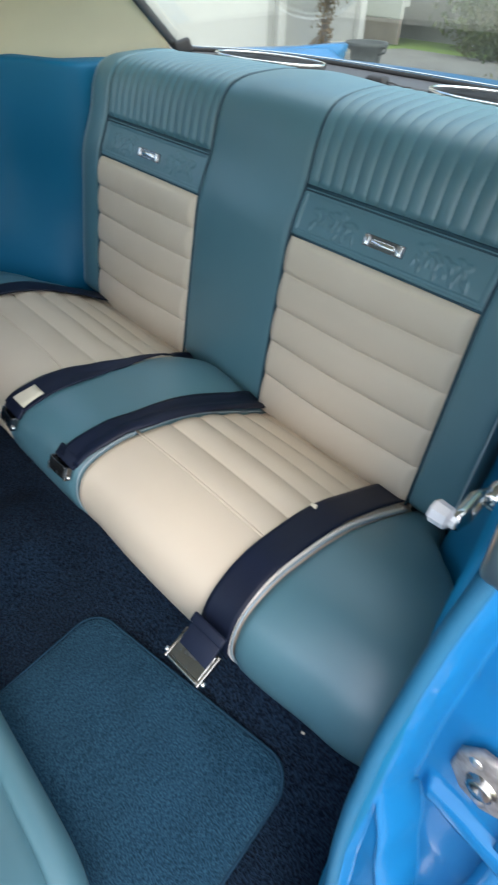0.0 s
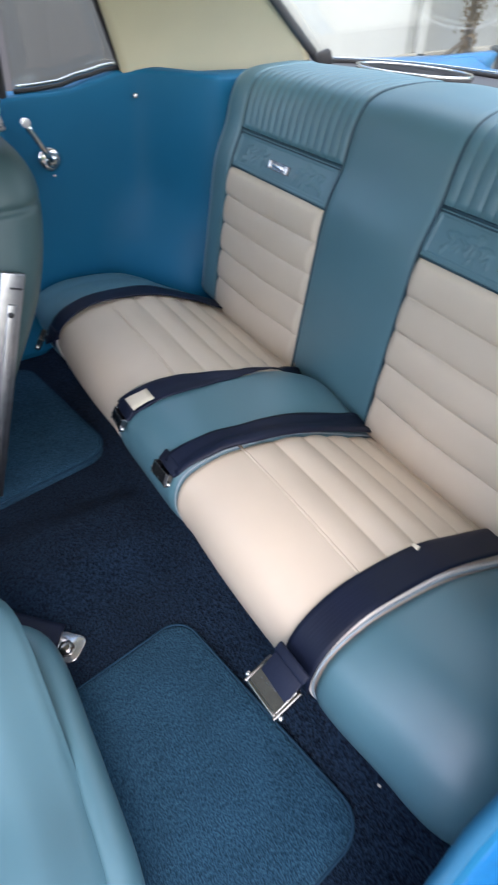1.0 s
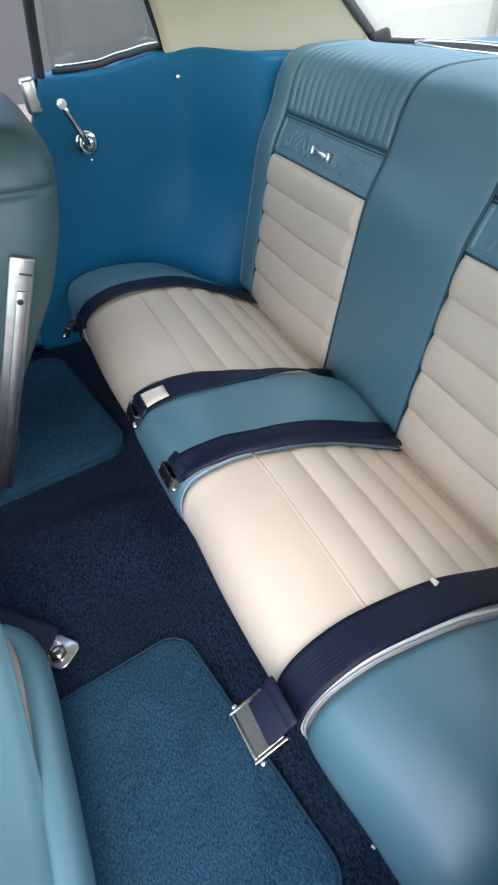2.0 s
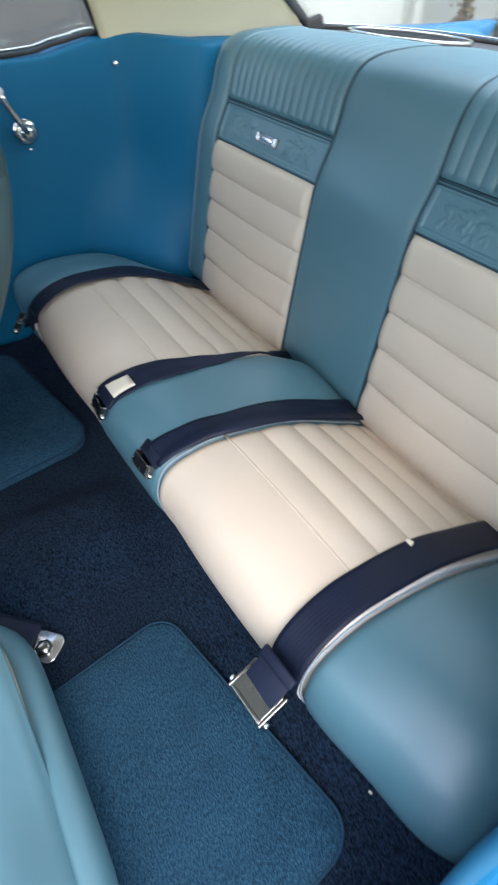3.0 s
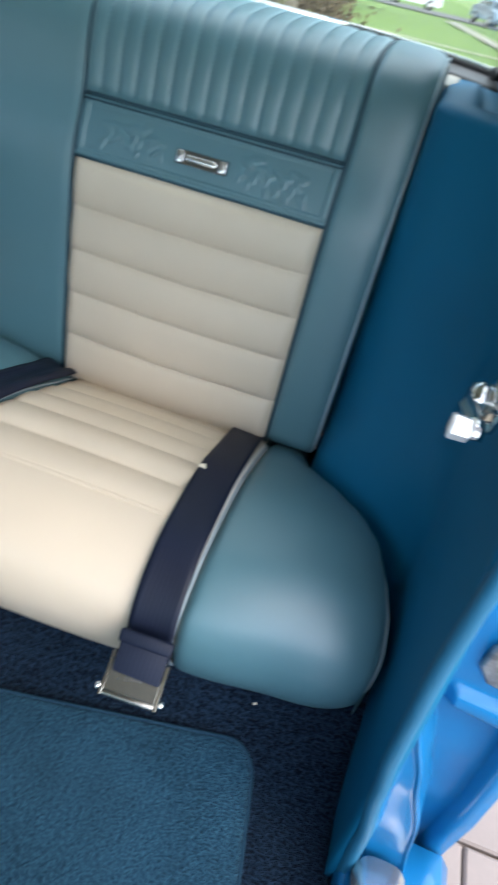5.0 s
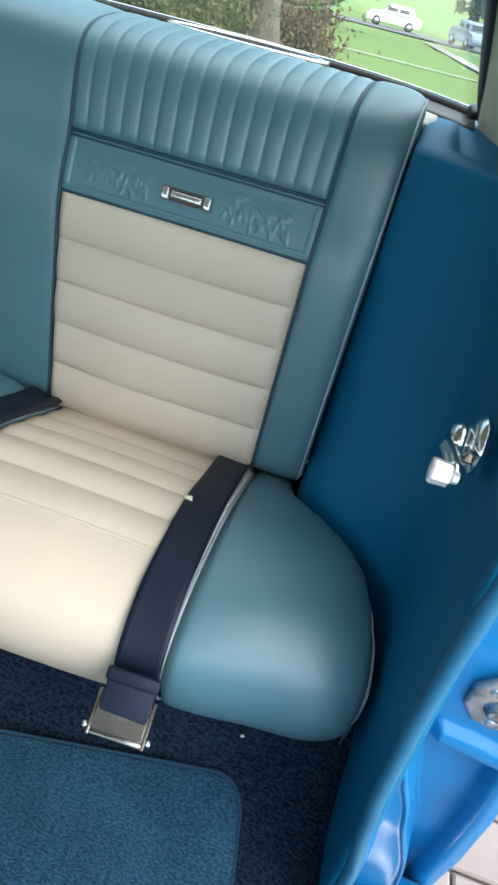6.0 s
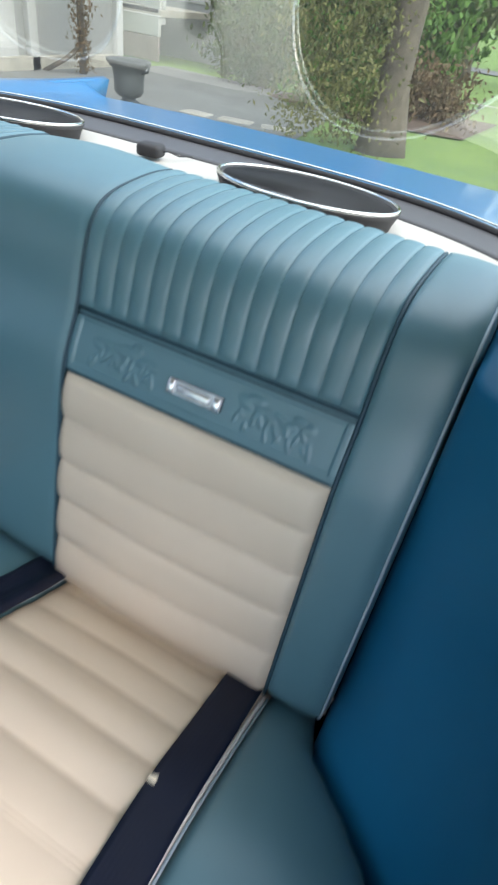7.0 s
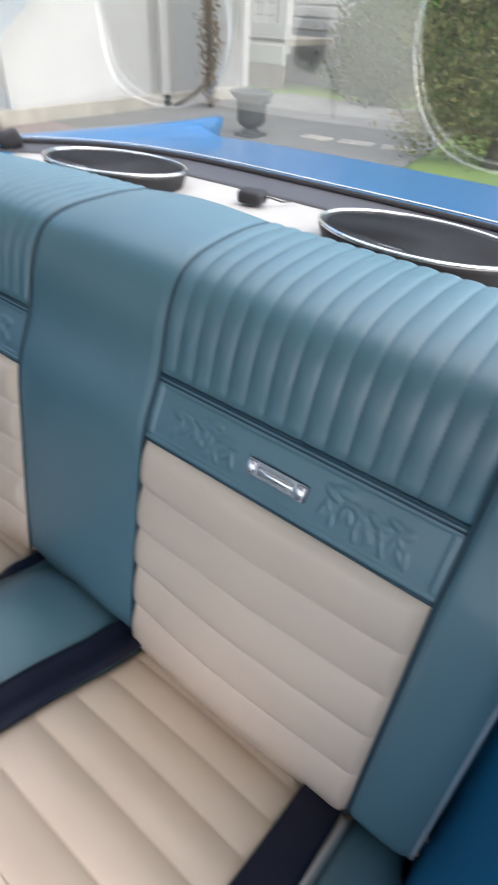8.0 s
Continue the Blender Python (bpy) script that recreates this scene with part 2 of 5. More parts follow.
def lathe(profile, sides=32, m=None, bm=None, sx=1.0, sy=1.0):
    """A turned shape from (radius, height) pairs."""
    bm = bm or bmesh.new()
    rings = []
    for r, z in profile:
        ring = [Vector((r * sx * math.cos(k * math.tau / sides), r * sy * math.sin(k * math.tau / sides), z)) for k in range(sides)]
        rings.append([bm.verts.new(m @ v if m is not None else v) for v in ring])
    for a, b in zip(rings, rings[1:]):
        for k in range(sides):
            bm.faces.new((a[k], a[(k + 1) % sides], b[(k + 1) % sides], b[k]))
    bm.faces.new(rings[0][::-1])
    bm.faces.new(rings[-1])
    return bm


def smoothstep(a, b, x):
    t = min(1.0, max(0.0, (x - a) / (b - a)))
    return t * t * (3 - 2 * t)


def lerp(a, b, t):
    return a + (b - a) * t


def table(pairs, x):
    """Smooth interpolation in a short table of (x, value)."""
    if x <= pairs[0][0]:
        return pairs[0][1]
    for (a, va), (b, vb) in zip(pairs, pairs[1:]):
        if x <= b:
            return lerp(va, vb, smoothstep(a, b, x) * 0.5 + (x - a) / (b - a) * 0.5)
    return pairs[-1][1]


class Profile:
    """A smooth curve in the y-z plane, walked by its length."""

    def __init__(self, pts, step=24):
        p = [Vector(q) for q in pts]
        ext = [2 * p[0] - p[1], *p, 2 * p[-1] - p[-2]]
        self.pts = []
        for i in range(1, len(ext) - 2):
            a, b, c, d = ext[i - 1:i + 3]
            for k in range(step):
                t = k / step
                self.pts.append(0.5 * (2 * b + (c - a) * t + (2 * a - 5 * b + 4 * c - d) * t * t + (3 * b - a - 3 * c + d) * t ** 3))
        self.pts.append(p[-1])
        self.len = [0.0]
        for a, b in zip(self.pts, self.pts[1:]):
            self.len.append(self.len[-1] + (b - a).length)
        self.total = self.len[-1]

    def at(self, s):
        s = min(max(s, 0.0), self.total - 1e-6)
        lo = int(np.searchsorted(self.len, s, side="right")) - 1
        lo = min(max(lo, 0), len(self.pts) - 2)
        a, b = self.pts[lo], self.pts[lo + 1]
        d = (b - a).normalized()
        p = a.lerp(b, (s - self.len[lo]) / max(1e-9, self.len[lo + 1] - self.len[lo]))
        return p, Vector((-d.y, d.x))

    def near(self, y, z):
        return self.len[min(range(len(self.pts)), key=lambda i: (self.pts[i] - Vector((y, z))).length)]

# ---- the car's shell: floor, side panels, pillars, roof, rear deck ----
def floor_z(x, y):
    """Carpet height: flat footwells, a low tunnel, and the rise under the rear seat."""
    kick = table([(-0.430, 0.0), (-0.395, 0.018), (-0.365, 0.045), (-0.33, 0.085), (-0.28, 0.10)], y)
    tunnel = 0.035 * math.exp(-(x / 0.10) ** 4)
    return max(kick, tunnel * smoothstep(-0.30, -0.5, y))


def floor_sheet():
    def fn(u, v):
        x, y = lerp(-0.775, 0.775, u), lerp(-1.9, 0.46, v)
        z = floor_z(x, y) + 0.0015 * noise.noise((x * 6, y * 6, 2)) + 0.001 * noise.noise((x * 25, y * 25, 5))
        return Vector((x, y, z)), Vector((0, 0, 1))
    return slab(fn, 90, 150, 0.03)


carpet = part("floor", floor_sheet(), CARPET, None, "dark navy looped carpet over the floor pan", kind="structure")
tagged(carpet, category="floor")

car = thing("coupe", "bright blue classic coupe body with cream headliner", "car")
TOP = [(-0.42, 0.646), (-0.30, 0.647), (-0.245, 0.650), (-0.19, 0.662), (-0.12, 0.674), (-0.05, 0.676), (0.10, 0.668), (0.40, 0.655)]


def open_y(z):
    """Front edge of the quarter trim: the door opening leans forward towards the sill."""
    return table([(0.0, -0.488), (0.12, -0.474), (0.20, -0.460), (0.26, -0.446), (0.32, -0.434), (0.38, -0.421), (0.43, -0.408), (0.50, -0.393), (0.58, -0.368), (0.66, -0.345)], z)


def open_x(z):
    return table([(0.0, 0.770), (0.12, 0.760), (0.20, 0.748), (0.26, 0.741), (0.37, 0.736), (0.48, 0.738), (0.58, 0.744), (0.66, 0.746)], z)


def panel_x(y, z):
    x = 0.722 + 0.030 * (0.64 - z) / 0.6
    low = smoothstep(-0.20, 0.0, y)
    high = smoothstep(-0.10, 0.09, y) ** 1.2
    x -= (x - 0.583) * lerp(low, high, smoothstep(0.15, 0.45, z))
    return x


def side_panel(sign):
    """Quarter trim with a rolled top ledge."""
    def fn(u, v):
        y = lerp(-0.42, 0.42, u)
        top = table(TOP, y)
        front = (1 - u) ** 3
        if v < 0.86:
            z = lerp(0.0, top - 0.014, v / 0.86)
            x = panel_x(y, z)
            n = Vector((-1, 0, 0))
        else:
            a = (v - 0.86) / 0.14 * math.pi / 2
            x = panel_x(y, top) + 0.020 * (1 - math.cos(a)) + 0.03 * max(0, (v - 0.93) / 0.07)
            z = top - 0.014 + 0.014 * math.sin(a)
            n = Vector((-math.cos(a), 0, math.sin(a)))
        y += front * (open_y(z) + 0.42 - (0.03 if sign < 0 else 0))
        return Vector((sign * x, y, z)), Vector((sign * n.x, 0, n.z))
    return slab(fn, 60, 44, 0.012)


def window_rear(z):
    """y of the rear edge of the side window at height z."""
    return -0.088 - 0.42 * (z - 0.672)


ROOF_Z = 1.03


def roof_z(x, y):
    return ROOF_Z - 0.09 * (x / 0.62) ** 4 * 0.6 - 0.05 * smoothstep(-0.15, 0.12, y) - 0.05 * smoothstep(-0.9, -1.35, y)


def glass_edge(v):
    """The rear window's side edge, from its lower corner up to the roof."""
    return Vector((lerp(0.672, 0.56, v ** 0.9), lerp(0.425, 0.02, v), lerp(0.664, 0.975, v)))


def sail(sign):
    """Cream panel between side window and rear window."""
    def fn(u, v):
        z = lerp(0.668, 0.975, v)
        a = Vector((lerp(0.728, 0.575, v ** 1.3), window_rear(z), z))
        b = glass_edge(v)
        p = a.lerp(b, u)
        p.x += 0.02 * math.sin(math.pi * u) * (1 - v)
        return Vector((sign * p.x, p.y, p.z - 0.035 * (1 - v) ** 8 + 0.002 * noise.noise(p * 6))), Vector((-sign, 0, 0.2))
    return slab(fn, 24, 24, 0.03)


def headliner():
    def fn(u, v):
        x, y = lerp(-0.62, 0.62, u), lerp(-1.45, 0.04, v)
        return Vector((x, y, roof_z(x, y) - 0.02)), Vector((0, 0, -1))
    return slab(fn, 24, 30, 0.012)


def roof_skin():
    def fn(u, v):
        x, y = lerp(-0.66, 0.66, u), lerp(-1.48, 0.12, v)
        return Vector((x, y, roof_z(x, y) + 0.03)), Vector((0, 0, 1))
    return slab(fn, 24, 30, 0.025)


part("headliner", headliner(), CREAM, car, "cream vinyl headliner")
part("roof", roof_skin(), PAINT, car, "bright blue painted roof")
for sg in (-1, 1):
    part("quarter_trim", side_panel(sg), PANEL, car, "satin deep blue quarter trim panel")
    part("sail_panel", sail(sg), CREAM, car, "cream vinyl sail panel beside the rear window")

    def outer(u, v, sg=sg):
        z = lerp(-0.12, 0.60, v)
        y = lerp(open_y(z) + 0.045, 1.20, u)
        x = 0.869 - 0.10 * (v - 0.35) ** 2 - 0.014 * u * u - 0.055 * smoothstep(0.8, 1.0, v)
        zz = z + 0.035 * smoothstep(0.85, 1.0, v)
        return Vector((sg * x, y, zz)), Vector((sg, 0, 0.3))
    part("rear_fender", slab(outer, 30, 20, 0.02), PAINT, car, "bright blue painted rear fender")

    def ledge(u, v, sg=sg):
        y = lerp(-0.325, 0.46, u)
        return Vector((sg * lerp(panel_x(y, 0.66) + 0.05, 0.815, v), y, table(TOP, y) - 0.002 - 0.035 * v * v)), Vector((0, 0, 1))
    part("window_ledge", slab(ledge, 20, 6, 0.01), PANEL, car, "deep blue ledge under the side window")
    # side window and its frame
    def pane(u, v, sg=sg):
        z = lerp(0.655, 0.965, v)
        y = lerp(-0.345, window_rear(z) - 0.004, u)
        return Vector((sg * (0.742 - 0.14 * (v ** 1.3)), y, z + (table(TOP, y) - 0.65) * (1 - v))), Vector((sg, 0, 0.3))
    gl = part("side_window", slab(pane, 4, 6, 0.004), GLASS, car, "clear quarter window glass")
    gl.visible_shadow = False
    part("window_post", tube([(sg * (0.745 - 0.14 * v ** 1.3), -0.352 - (0.022 if sg < 0 else 0) + 0.012 * v, lerp(0.60, 0.97, v)) for v in (k / 10 for k in range(11))], 0.011, 8), BLACK, car, "black rubber window post")
    part("window_seal", tube([(sg * (0.737 - 0.14 * v ** 1.3), window_rear(lerp(0.672, 0.965, v)) - 0.004, lerp(0.672, 0.965, v)) for v in (k / 10 for k in range(11))], 0.007, 8), BLACK, car, "black rubber seal")
    part("window_seal", tube([(sg * 0.741, y, table(TOP, y) + 0.003) for y in (lerp(-0.345, -0.09, k / 16) for k in range(17))], 0.005, 8), BLACK, car, "black rubber seal")
    part("bright_strip", tube([(sg * 0.750, y, table(TOP, y) + 0.010) for y in (lerp(-0.335, -0.10, k / 16) for k in range(17))], 0.0035, 8), CHROME, car, "bright metal strip under the window")
    part("roof_rail", tube([(sg * 0.60, y, 0.975) for y in (lerp(-1.4, 0.0, k / 10) for k in range(11))], 0.03, 10), CREAM, car, "cream roof rail")

# rear window
def rear_pane(u, v):
    e = glass_edge(v)
    w = (u - 0.5) * 2
    bow = (lerp(0.187, 0.10, v) + 0.045 * math.sin(math.pi * v)) * (1 - w ** 4)
    return Vector((e.x * w, e.y + bow, e.z + 0.03 * (1 - w * w) * v)), Vector((0, 0.6, 0.8))


rg = part("rear_window", slab(rear_pane, 30, 20, 0.005), REARGLASS, car, "rear window glass with a faint film for reflected haze")
rg.visible_shadow = False


def base_y(x):
    return 0.425 + 0.187 * (1 - (x / 0.672) ** 4)


part("window_gasket", tube([(x, base_y(x) - 0.003, 0.664) for x in (lerp(-0.672, 0.672, k / 40) for k in range(41))], 0.006, 8), BLACK, car, "black rubber window gasket")
for sg in (-1, 1):
    part("window_gasket", tube([glass_edge(k / 14) * Vector((1, 1, 1)) if sg > 0 else Vector((-glass_edge(k / 14).x, glass_edge(k / 14).y, glass_edge(k / 14).z)) for k in range(15)], 0.011, 8), GREYSEAL, car, "dark grey window edge trim")
part("chrome_reveal", tube([(x, base_y(x) + 0.005, 0.671) for x in (lerp(-0.66, 0.66, k / 40) for k in range(41))], 0.0017, 6), CHROME, car, "thin chrome reveal moulding")


def seal_strip(u, v):
    x = lerp(-0.66, 0.66, u)
    return Vector((x, lerp(base_y(x) - 0.085, base_y(x), v), 0.656 + 0.006 * v)), Vector((0, 0, 1))


part("window_ledge_trim", slab(seal_strip, 40, 6, 0.01), GREYSEAL, car, "dark grey trim along the rear window")


def deck(u, v):
    x = lerp(-0.80, 0.80, u)
    y0 = base_y(x) + 0.012 if abs(x) < 0.66 else 0.43
    y = lerp(y0, 1.16, v)
    z = 0.655 - 0.05 * v - 0.012 * (x / 0.8) ** 2 + 0.022 * smoothstep(0.66, 0.76, abs(x)) * (0.4 + v)
    z -= 0.30 * smoothstep(0.92, 1.0, v)
    return Vector((x, y, z)), Vector((0, 0, 1))


part("deck_lid", slab(deck, 50, 40, 0.02), PAINT, car, "bright blue painted trunk lid")

# door opening: windlace, jamb, sill
for sg in (-1, 1):
    part("windlace", tube([(sg * open_x(z), open_y(z) - (0.03 if sg < 0 else 0), z) for z in (lerp(0.0, 0.65, k / 24) for k in range(25))], 0.0078, 12), LACE, car, "blue padded windlace along the door opening")

    def jamb(u, v, sg=sg):
        z = lerp(-0.08, 0.645, v)
        x = lerp(open_x(z) + 0.006, 0.866 - 0.05 * smoothstep(0.8, 1, v), u)
        crease = table([(0.0, 0.75), (0.14, 0.52), (0.22, 0.34), (0.29, 0.16), (0.66, 0.16)], z)
        mid = 0.292 - 0.012 * (u - 0.4)
        below = smoothstep(mid - 0.010, mid - 0.024, z)
        rib = 0.010 * math.exp(-(((z - mid) / 0.011) ** 6)) * smoothstep(crease + 0.04, crease + 0.14, u)
        lip = 0.003 * math.exp(-(((u - crease + 0.10) / 0.025) ** 2)) * below
        y = open_y(z) - (0.03 if sg < 0 else 0) + 0.012 * smoothstep(0.0, 0.08, u) + (0.040 + 0.012 * below) * smoothstep(crease - 0.10, crease, u) - rib - lip
        return Vector((sg * x, y, z)), Vector((0, -1, 0))
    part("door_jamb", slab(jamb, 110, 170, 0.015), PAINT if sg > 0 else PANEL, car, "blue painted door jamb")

    def sill(u, v, sg=sg):
        y = lerp(-1.9, -0.44, u)
        prof = [(0.766, 0.02), (0.768, 0.052), (0.80, 0.062), (0.866, 0.058), (0.884, 0.03), (0.884, -0.12)]
        k = v * (len(prof) - 1)
        i = min(int(k), len(prof) - 2)
        a, b = prof[i], prof[i + 1]
        return Vector((sg * lerp(a[0], b[0], k - i), y, lerp(a[1], b[1], k - i))), Vector((sg * 0.5, 0, 0.8))
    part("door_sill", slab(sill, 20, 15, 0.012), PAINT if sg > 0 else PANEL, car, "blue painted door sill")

    def plate(u, v, sg=sg):
        y = lerp(-1.8, -0.474 - 0.016 * abs(2 * v - 1) ** 5, u)
        return Vector((sg * lerp(0.768, 0.826, v), y, 0.069 + 0.010 * math.sin(v * math.pi) ** 0.5)), Vector((0, 0, 1))
    part("sill_plate", slab(plate, 20, 14, 0.006), SILLP, car, "ribbed metal sill plate")

# partition between cabin and trunk
part("seat_partition", box((1.53, 0.012, 0.66), pose(0, 0.375, 0.315), 0.002), BLACK, car, "black partition behind the rear seat")

# front bulkhead, dashboard and windscreen close the cabin ahead
part("bulkhead", box((1.5, 0.05, 0.75), pose(0, -1.92, 0.32), 0.01), PANEL, car)
part("dashboard", box((1.44, 0.34, 0.22), pose(0, -1.72, 0.56), 0.06, 4), PANEL, car, "deep blue dashboard")


def screen(u, v):
    x = lerp(-0.68, 0.68, u) * (1 - 0.14 * v)
    return Vector((x, lerp(-1.88, -1.45, v) - 0.10 * (1 - (2 * u - 1) ** 2) * (1 - v), lerp(0.66, 0.97, v))), Vector((0, -0.6, 0.8))


ws = part("windscreen", slab(screen, 16, 10, 0.005), GLASS, car, "clear windscreen glass")
ws.visible_shadow = False


def hood(u, v):
    x, y = lerp(-0.84, 0.84, u), lerp(-3.2, -1.95, v)
    return Vector((x, y, 0.60 + 0.04 * v - 0.05 * (x / 0.84) ** 4)), Vector((0, 0, 1))


part("hood", slab(hood, 20, 20, 0.03), PAINT, car, "bright blue painted hood")
for sg in (-1, 1):
    def fend(u, v, sg=sg):
        return Vector((sg * (0.87 - 0.05 * (v - 0.4) ** 2), lerp(-3.25, -1.9, u), lerp(-0.12, 0.60, v))), Vector((sg, 0, 0.2))
    part("front_fender", slab(fend, 20, 10, 0.02), PAINT, car, "bright blue painted front fender")




def far_door(u, v):
    return Vector((-lerp(0.80, 0.76, v), lerp(-1.85, -0.475, u), lerp(0.0, 0.645, v))), Vector((1, 0, 0))


part("passenger_door", slab(far_door, 16, 12, 0.08), PANEL, car, "closed door with deep blue trim")


def open_door(u, v):
    """Driver's door swung wide open on front hinges; unseen, added to block front-right sky."""
    d = lerp(0.0, 1.15, u)
    a = radians(68)
    z = lerp(0.02, 0.64, v)
    return Vector((0.88 + d * math.sin(a), -1.80 + d * math.cos(a), z)), Vector((-math.cos(a), math.sin(a), 0))


part("driver_door", slab(open_door, 16, 12, 0.10), PANEL, car, "door with deep blue trim swung wide open, added out of view")


# nose, tail, underside and wheels
part("nose_panel", box((1.66, 0.06, 0.62), pose(0, -3.22, 0.26), 0.03, 3), PAINT, car, "bright blue front panel")
part("tail_panel", box((1.56, 0.06, 0.46), pose(0, 1.16, 0.12), 0.03, 3), PAINT, car, "bright blue tail panel")
part("underside", box((1.5, 4.2, 0.03), pose(0, -1.0, -0.07), 0.01), BLACK, car)
for sg in (-1, 1):
    for wy in (-2.62, 0.62):
        wheel = part("wheel", lathe([(0.19, -0.09), (0.30, -0.085), (0.32, -0.05), (0.32, 0.05), (0.30, 0.085), (0.19, 0.09)], 36, pose(sg * 0.79, wy, 0.045, 0, 90)), BLACK, car, "black rubber tyre")
        part("rim", lathe([(0.188, -0.07), (0.188, 0.05), (0.16, 0.075 * 1), (0.05, 0.085)], 28, pose(sg * 0.79, wy, 0.045, 0, 90 * sg)), CHROME, wheel, "bright wheel cover")


# ---- window cranks on the quarter trims ----
def crank(sign):
    c = thing("window_crank", "chrome window crank with clear knob on the blue panel", "handle", "window cranks")
    x = 0.716
    hub = Vector((sign * x, -0.304, 0.513)) if sign < 0 else Vector((x, -0.262, 0.522))
    rotm = Matrix.Translation(hub) @ Euler((0, radians(-90 * sign), 0)).to_matrix().to_4x4()
    part("escutcheon", lathe([(0.027, 0.0), (0.027, 0.004), (0.020, 0.009), (0.016, 0.010)], 28, rotm), CHROME, c)
    part("hub", lathe([(0.014, 0.008), (0.015, 0.020), (0.011, 0.026)], 20, rotm), CHROME, c)
    d = Vector((0, -0.045, 0.088)) if sign < 0 else Vector((0, 0.012, -0.03))
    tip = hub + d + Vector((-sign * 0.032, 0, 0))
    st = hub + Vector((-sign * 0.02, 0, 0))
    if sign > 0:
        tip = Vector((0.692, -0.326, 0.531))
    part("arm", tube([st, st.lerp(tip, 0.35) + Vector((-sign * 0.006, 0, 0)), st.lerp(tip, 0.8), tip], 0.0075, 8), CHROME, c)
    m = Matrix.Translation(tip) @ Euler((0, radians(-90 * sign), 0)).to_matrix().to_4x4()
    g = 0.72
    part("knob", lathe([(r * g, h * g) for r, h in ((0.007, -0.004), (0.008, 0.002), (0.0135, 0.006), (0.0145, 0.024), (0.0125, 0.027), (0.004, 0.028))], 8, m), CLEAR, c, "clear faceted knob", False)
    part("set_screw", lathe([(0.004, 0.0), (0.004, 0.003), (0.002, 0.005)], 10, Matrix.Translation((sign * x, -0.301, 0.476) if sign < 0 else (x, -0.268, 0.488)) @ Euler((0, radians(-90 * sign), 0)).to_matrix().to_4x4()), CHROME, c)


crank(-1)
crank(1)
for sg in (-1, 1):
    cap = part("garnish_cap", box((0.030, 0.034, 0.068), pose(sg * (0.754 if sg > 0 else 0.738), -0.386 if sg > 0 else -0.400, 0.610, 6, 0, 0), 0.008, 3), ALU, car, "chrome end cap at the front of the quarter trim")
for sg in (-1, 1):
    stud = thing("trim_button", "small chrome button on the blue quarter panel", "button", "trim buttons")
    part("stud", lathe([(0.007, 0.0), (0.007, 0.004), (0.004, 0.008)], 14, Matrix.Translation((sg * 0.716, -0.074, 0.622)) @ Euler((0, radians(-90 * sg), 0)).to_matrix().to_4x4()), CHROME, stud)

part("window_corner_clip", box((0.030, 0.045, 0.035), pose(-0.635, 0.415, 0.672, 20, 0, -30), 0.008, 2), BLACK, car, "black clip at the rear window corner")
part("window_corner_clip", box((0.014, 0.022, 0.014), pose(0.652, 0.428, 0.668, 20, 0, 30), 0.004, 2), BLACK, car, "black clip at the rear window corner")

# ---- package shelf and speakers ----
def shelf_board(u, v):
    x = lerp(-0.60, 0.60, u)
    return Vector((x, lerp(0.300, base_y(x) - 0.07, v), 0.654)), Vector((0, 0, 1))


shelf = part("package_shelf", slab(shelf_board, 30, 10, 0.012), SHELF, None, "white board package shelf behind the rear seat", kind="structure")


def speaker(cx, cy, turn):
    sp = thing("speaker", "black oval speaker with chrome rim on the white shelf", "speaker", "shelf speakers")
    m = pose(cx, cy, 0.656, -4, 0, turn)
    part("housing", lathe([(0.133, 0.0), (0.136, 0.010), (0.140, 0.019), (0.1425, 0.025), (0.137, 0.028), (0.132, 0.026)], 56, m, None, 1.0, 0.73), BLACK, sp)
    part("grille", lathe([(0.135, 0.026), (0.130, 0.0245), (0.112, 0.0225), (0.07, 0.0205), (0.01, 0.0200)], 56, m, None, 1.0, 0.73), GRILLE, sp, "dark dished speaker mesh")
    part("rim", tube([m @ Vector((0.1395 * math.cos(a), 0.102 * math.sin(a), 0.0275)) for a in (k / 72 * math.tau for k in range(72))], 0.0030, 8, True), CHROME, sp, "chrome rim")
    part("badge", box((0.032, 0.006, 0.003), m @ pose(0.0, -0.076, 0.0250, -6), 0.001), DARKSTEEL, sp)


speaker(0.263, 0.427, -3)
speaker(-0.309, 0.412, 3)
bx = thing("antenna_box", "small black plastic box on the white shelf", "electronics")
part("case", box((0.043, 0.032, 0.021), pose(-0.038, 0.462, 0.6685, 0, 0, 10), 0.007, 3), BLACK, bx)
part("cable", tube([(-0.020, 0.468, 0.668), (-0.010, 0.474, 0.669), (0.000, 0.490, 0.662), (0.006, 0.520, 0.659)], 0.0014, 6), BLACK, bx)

# ---- rear backrest ----
BACK = Profile([(-0.018, 0.07), (0.0, 0.15), (0.020, 0.27), (0.041, 0.39), (0.062, 0.499), (0.094, 0.572), (0.112, 0.634), (0.133, 0.671), (0.165, 0.688), (0.222, 0.694), (0.285, 0.693), (0.318, 0.680), (0.332, 0.60)])
S_LOW, S_SEAT, S_INS, S_BAND = 0.0, BACK.near(0.0, 0.15), BACK.near(0.062, 0.499), BACK.near(0.094, 0.572)
S_CREST, S_END = BACK.near(0.222, 0.694), BACK.near(0.310, 0.685)


def back(x, s, off=0.0):
    """A point of the backrest; its crest falls away towards the sides."""
    p, n = BACK.at(s)
    fall = (0.012 if x < 0 else 0.005) * (abs(x) / 0.5) ** 2 * smoothstep(S_BAND, S_CREST, s)
    return Vector((x, p.x + n.x * off, p.y + n.y * off - fall))


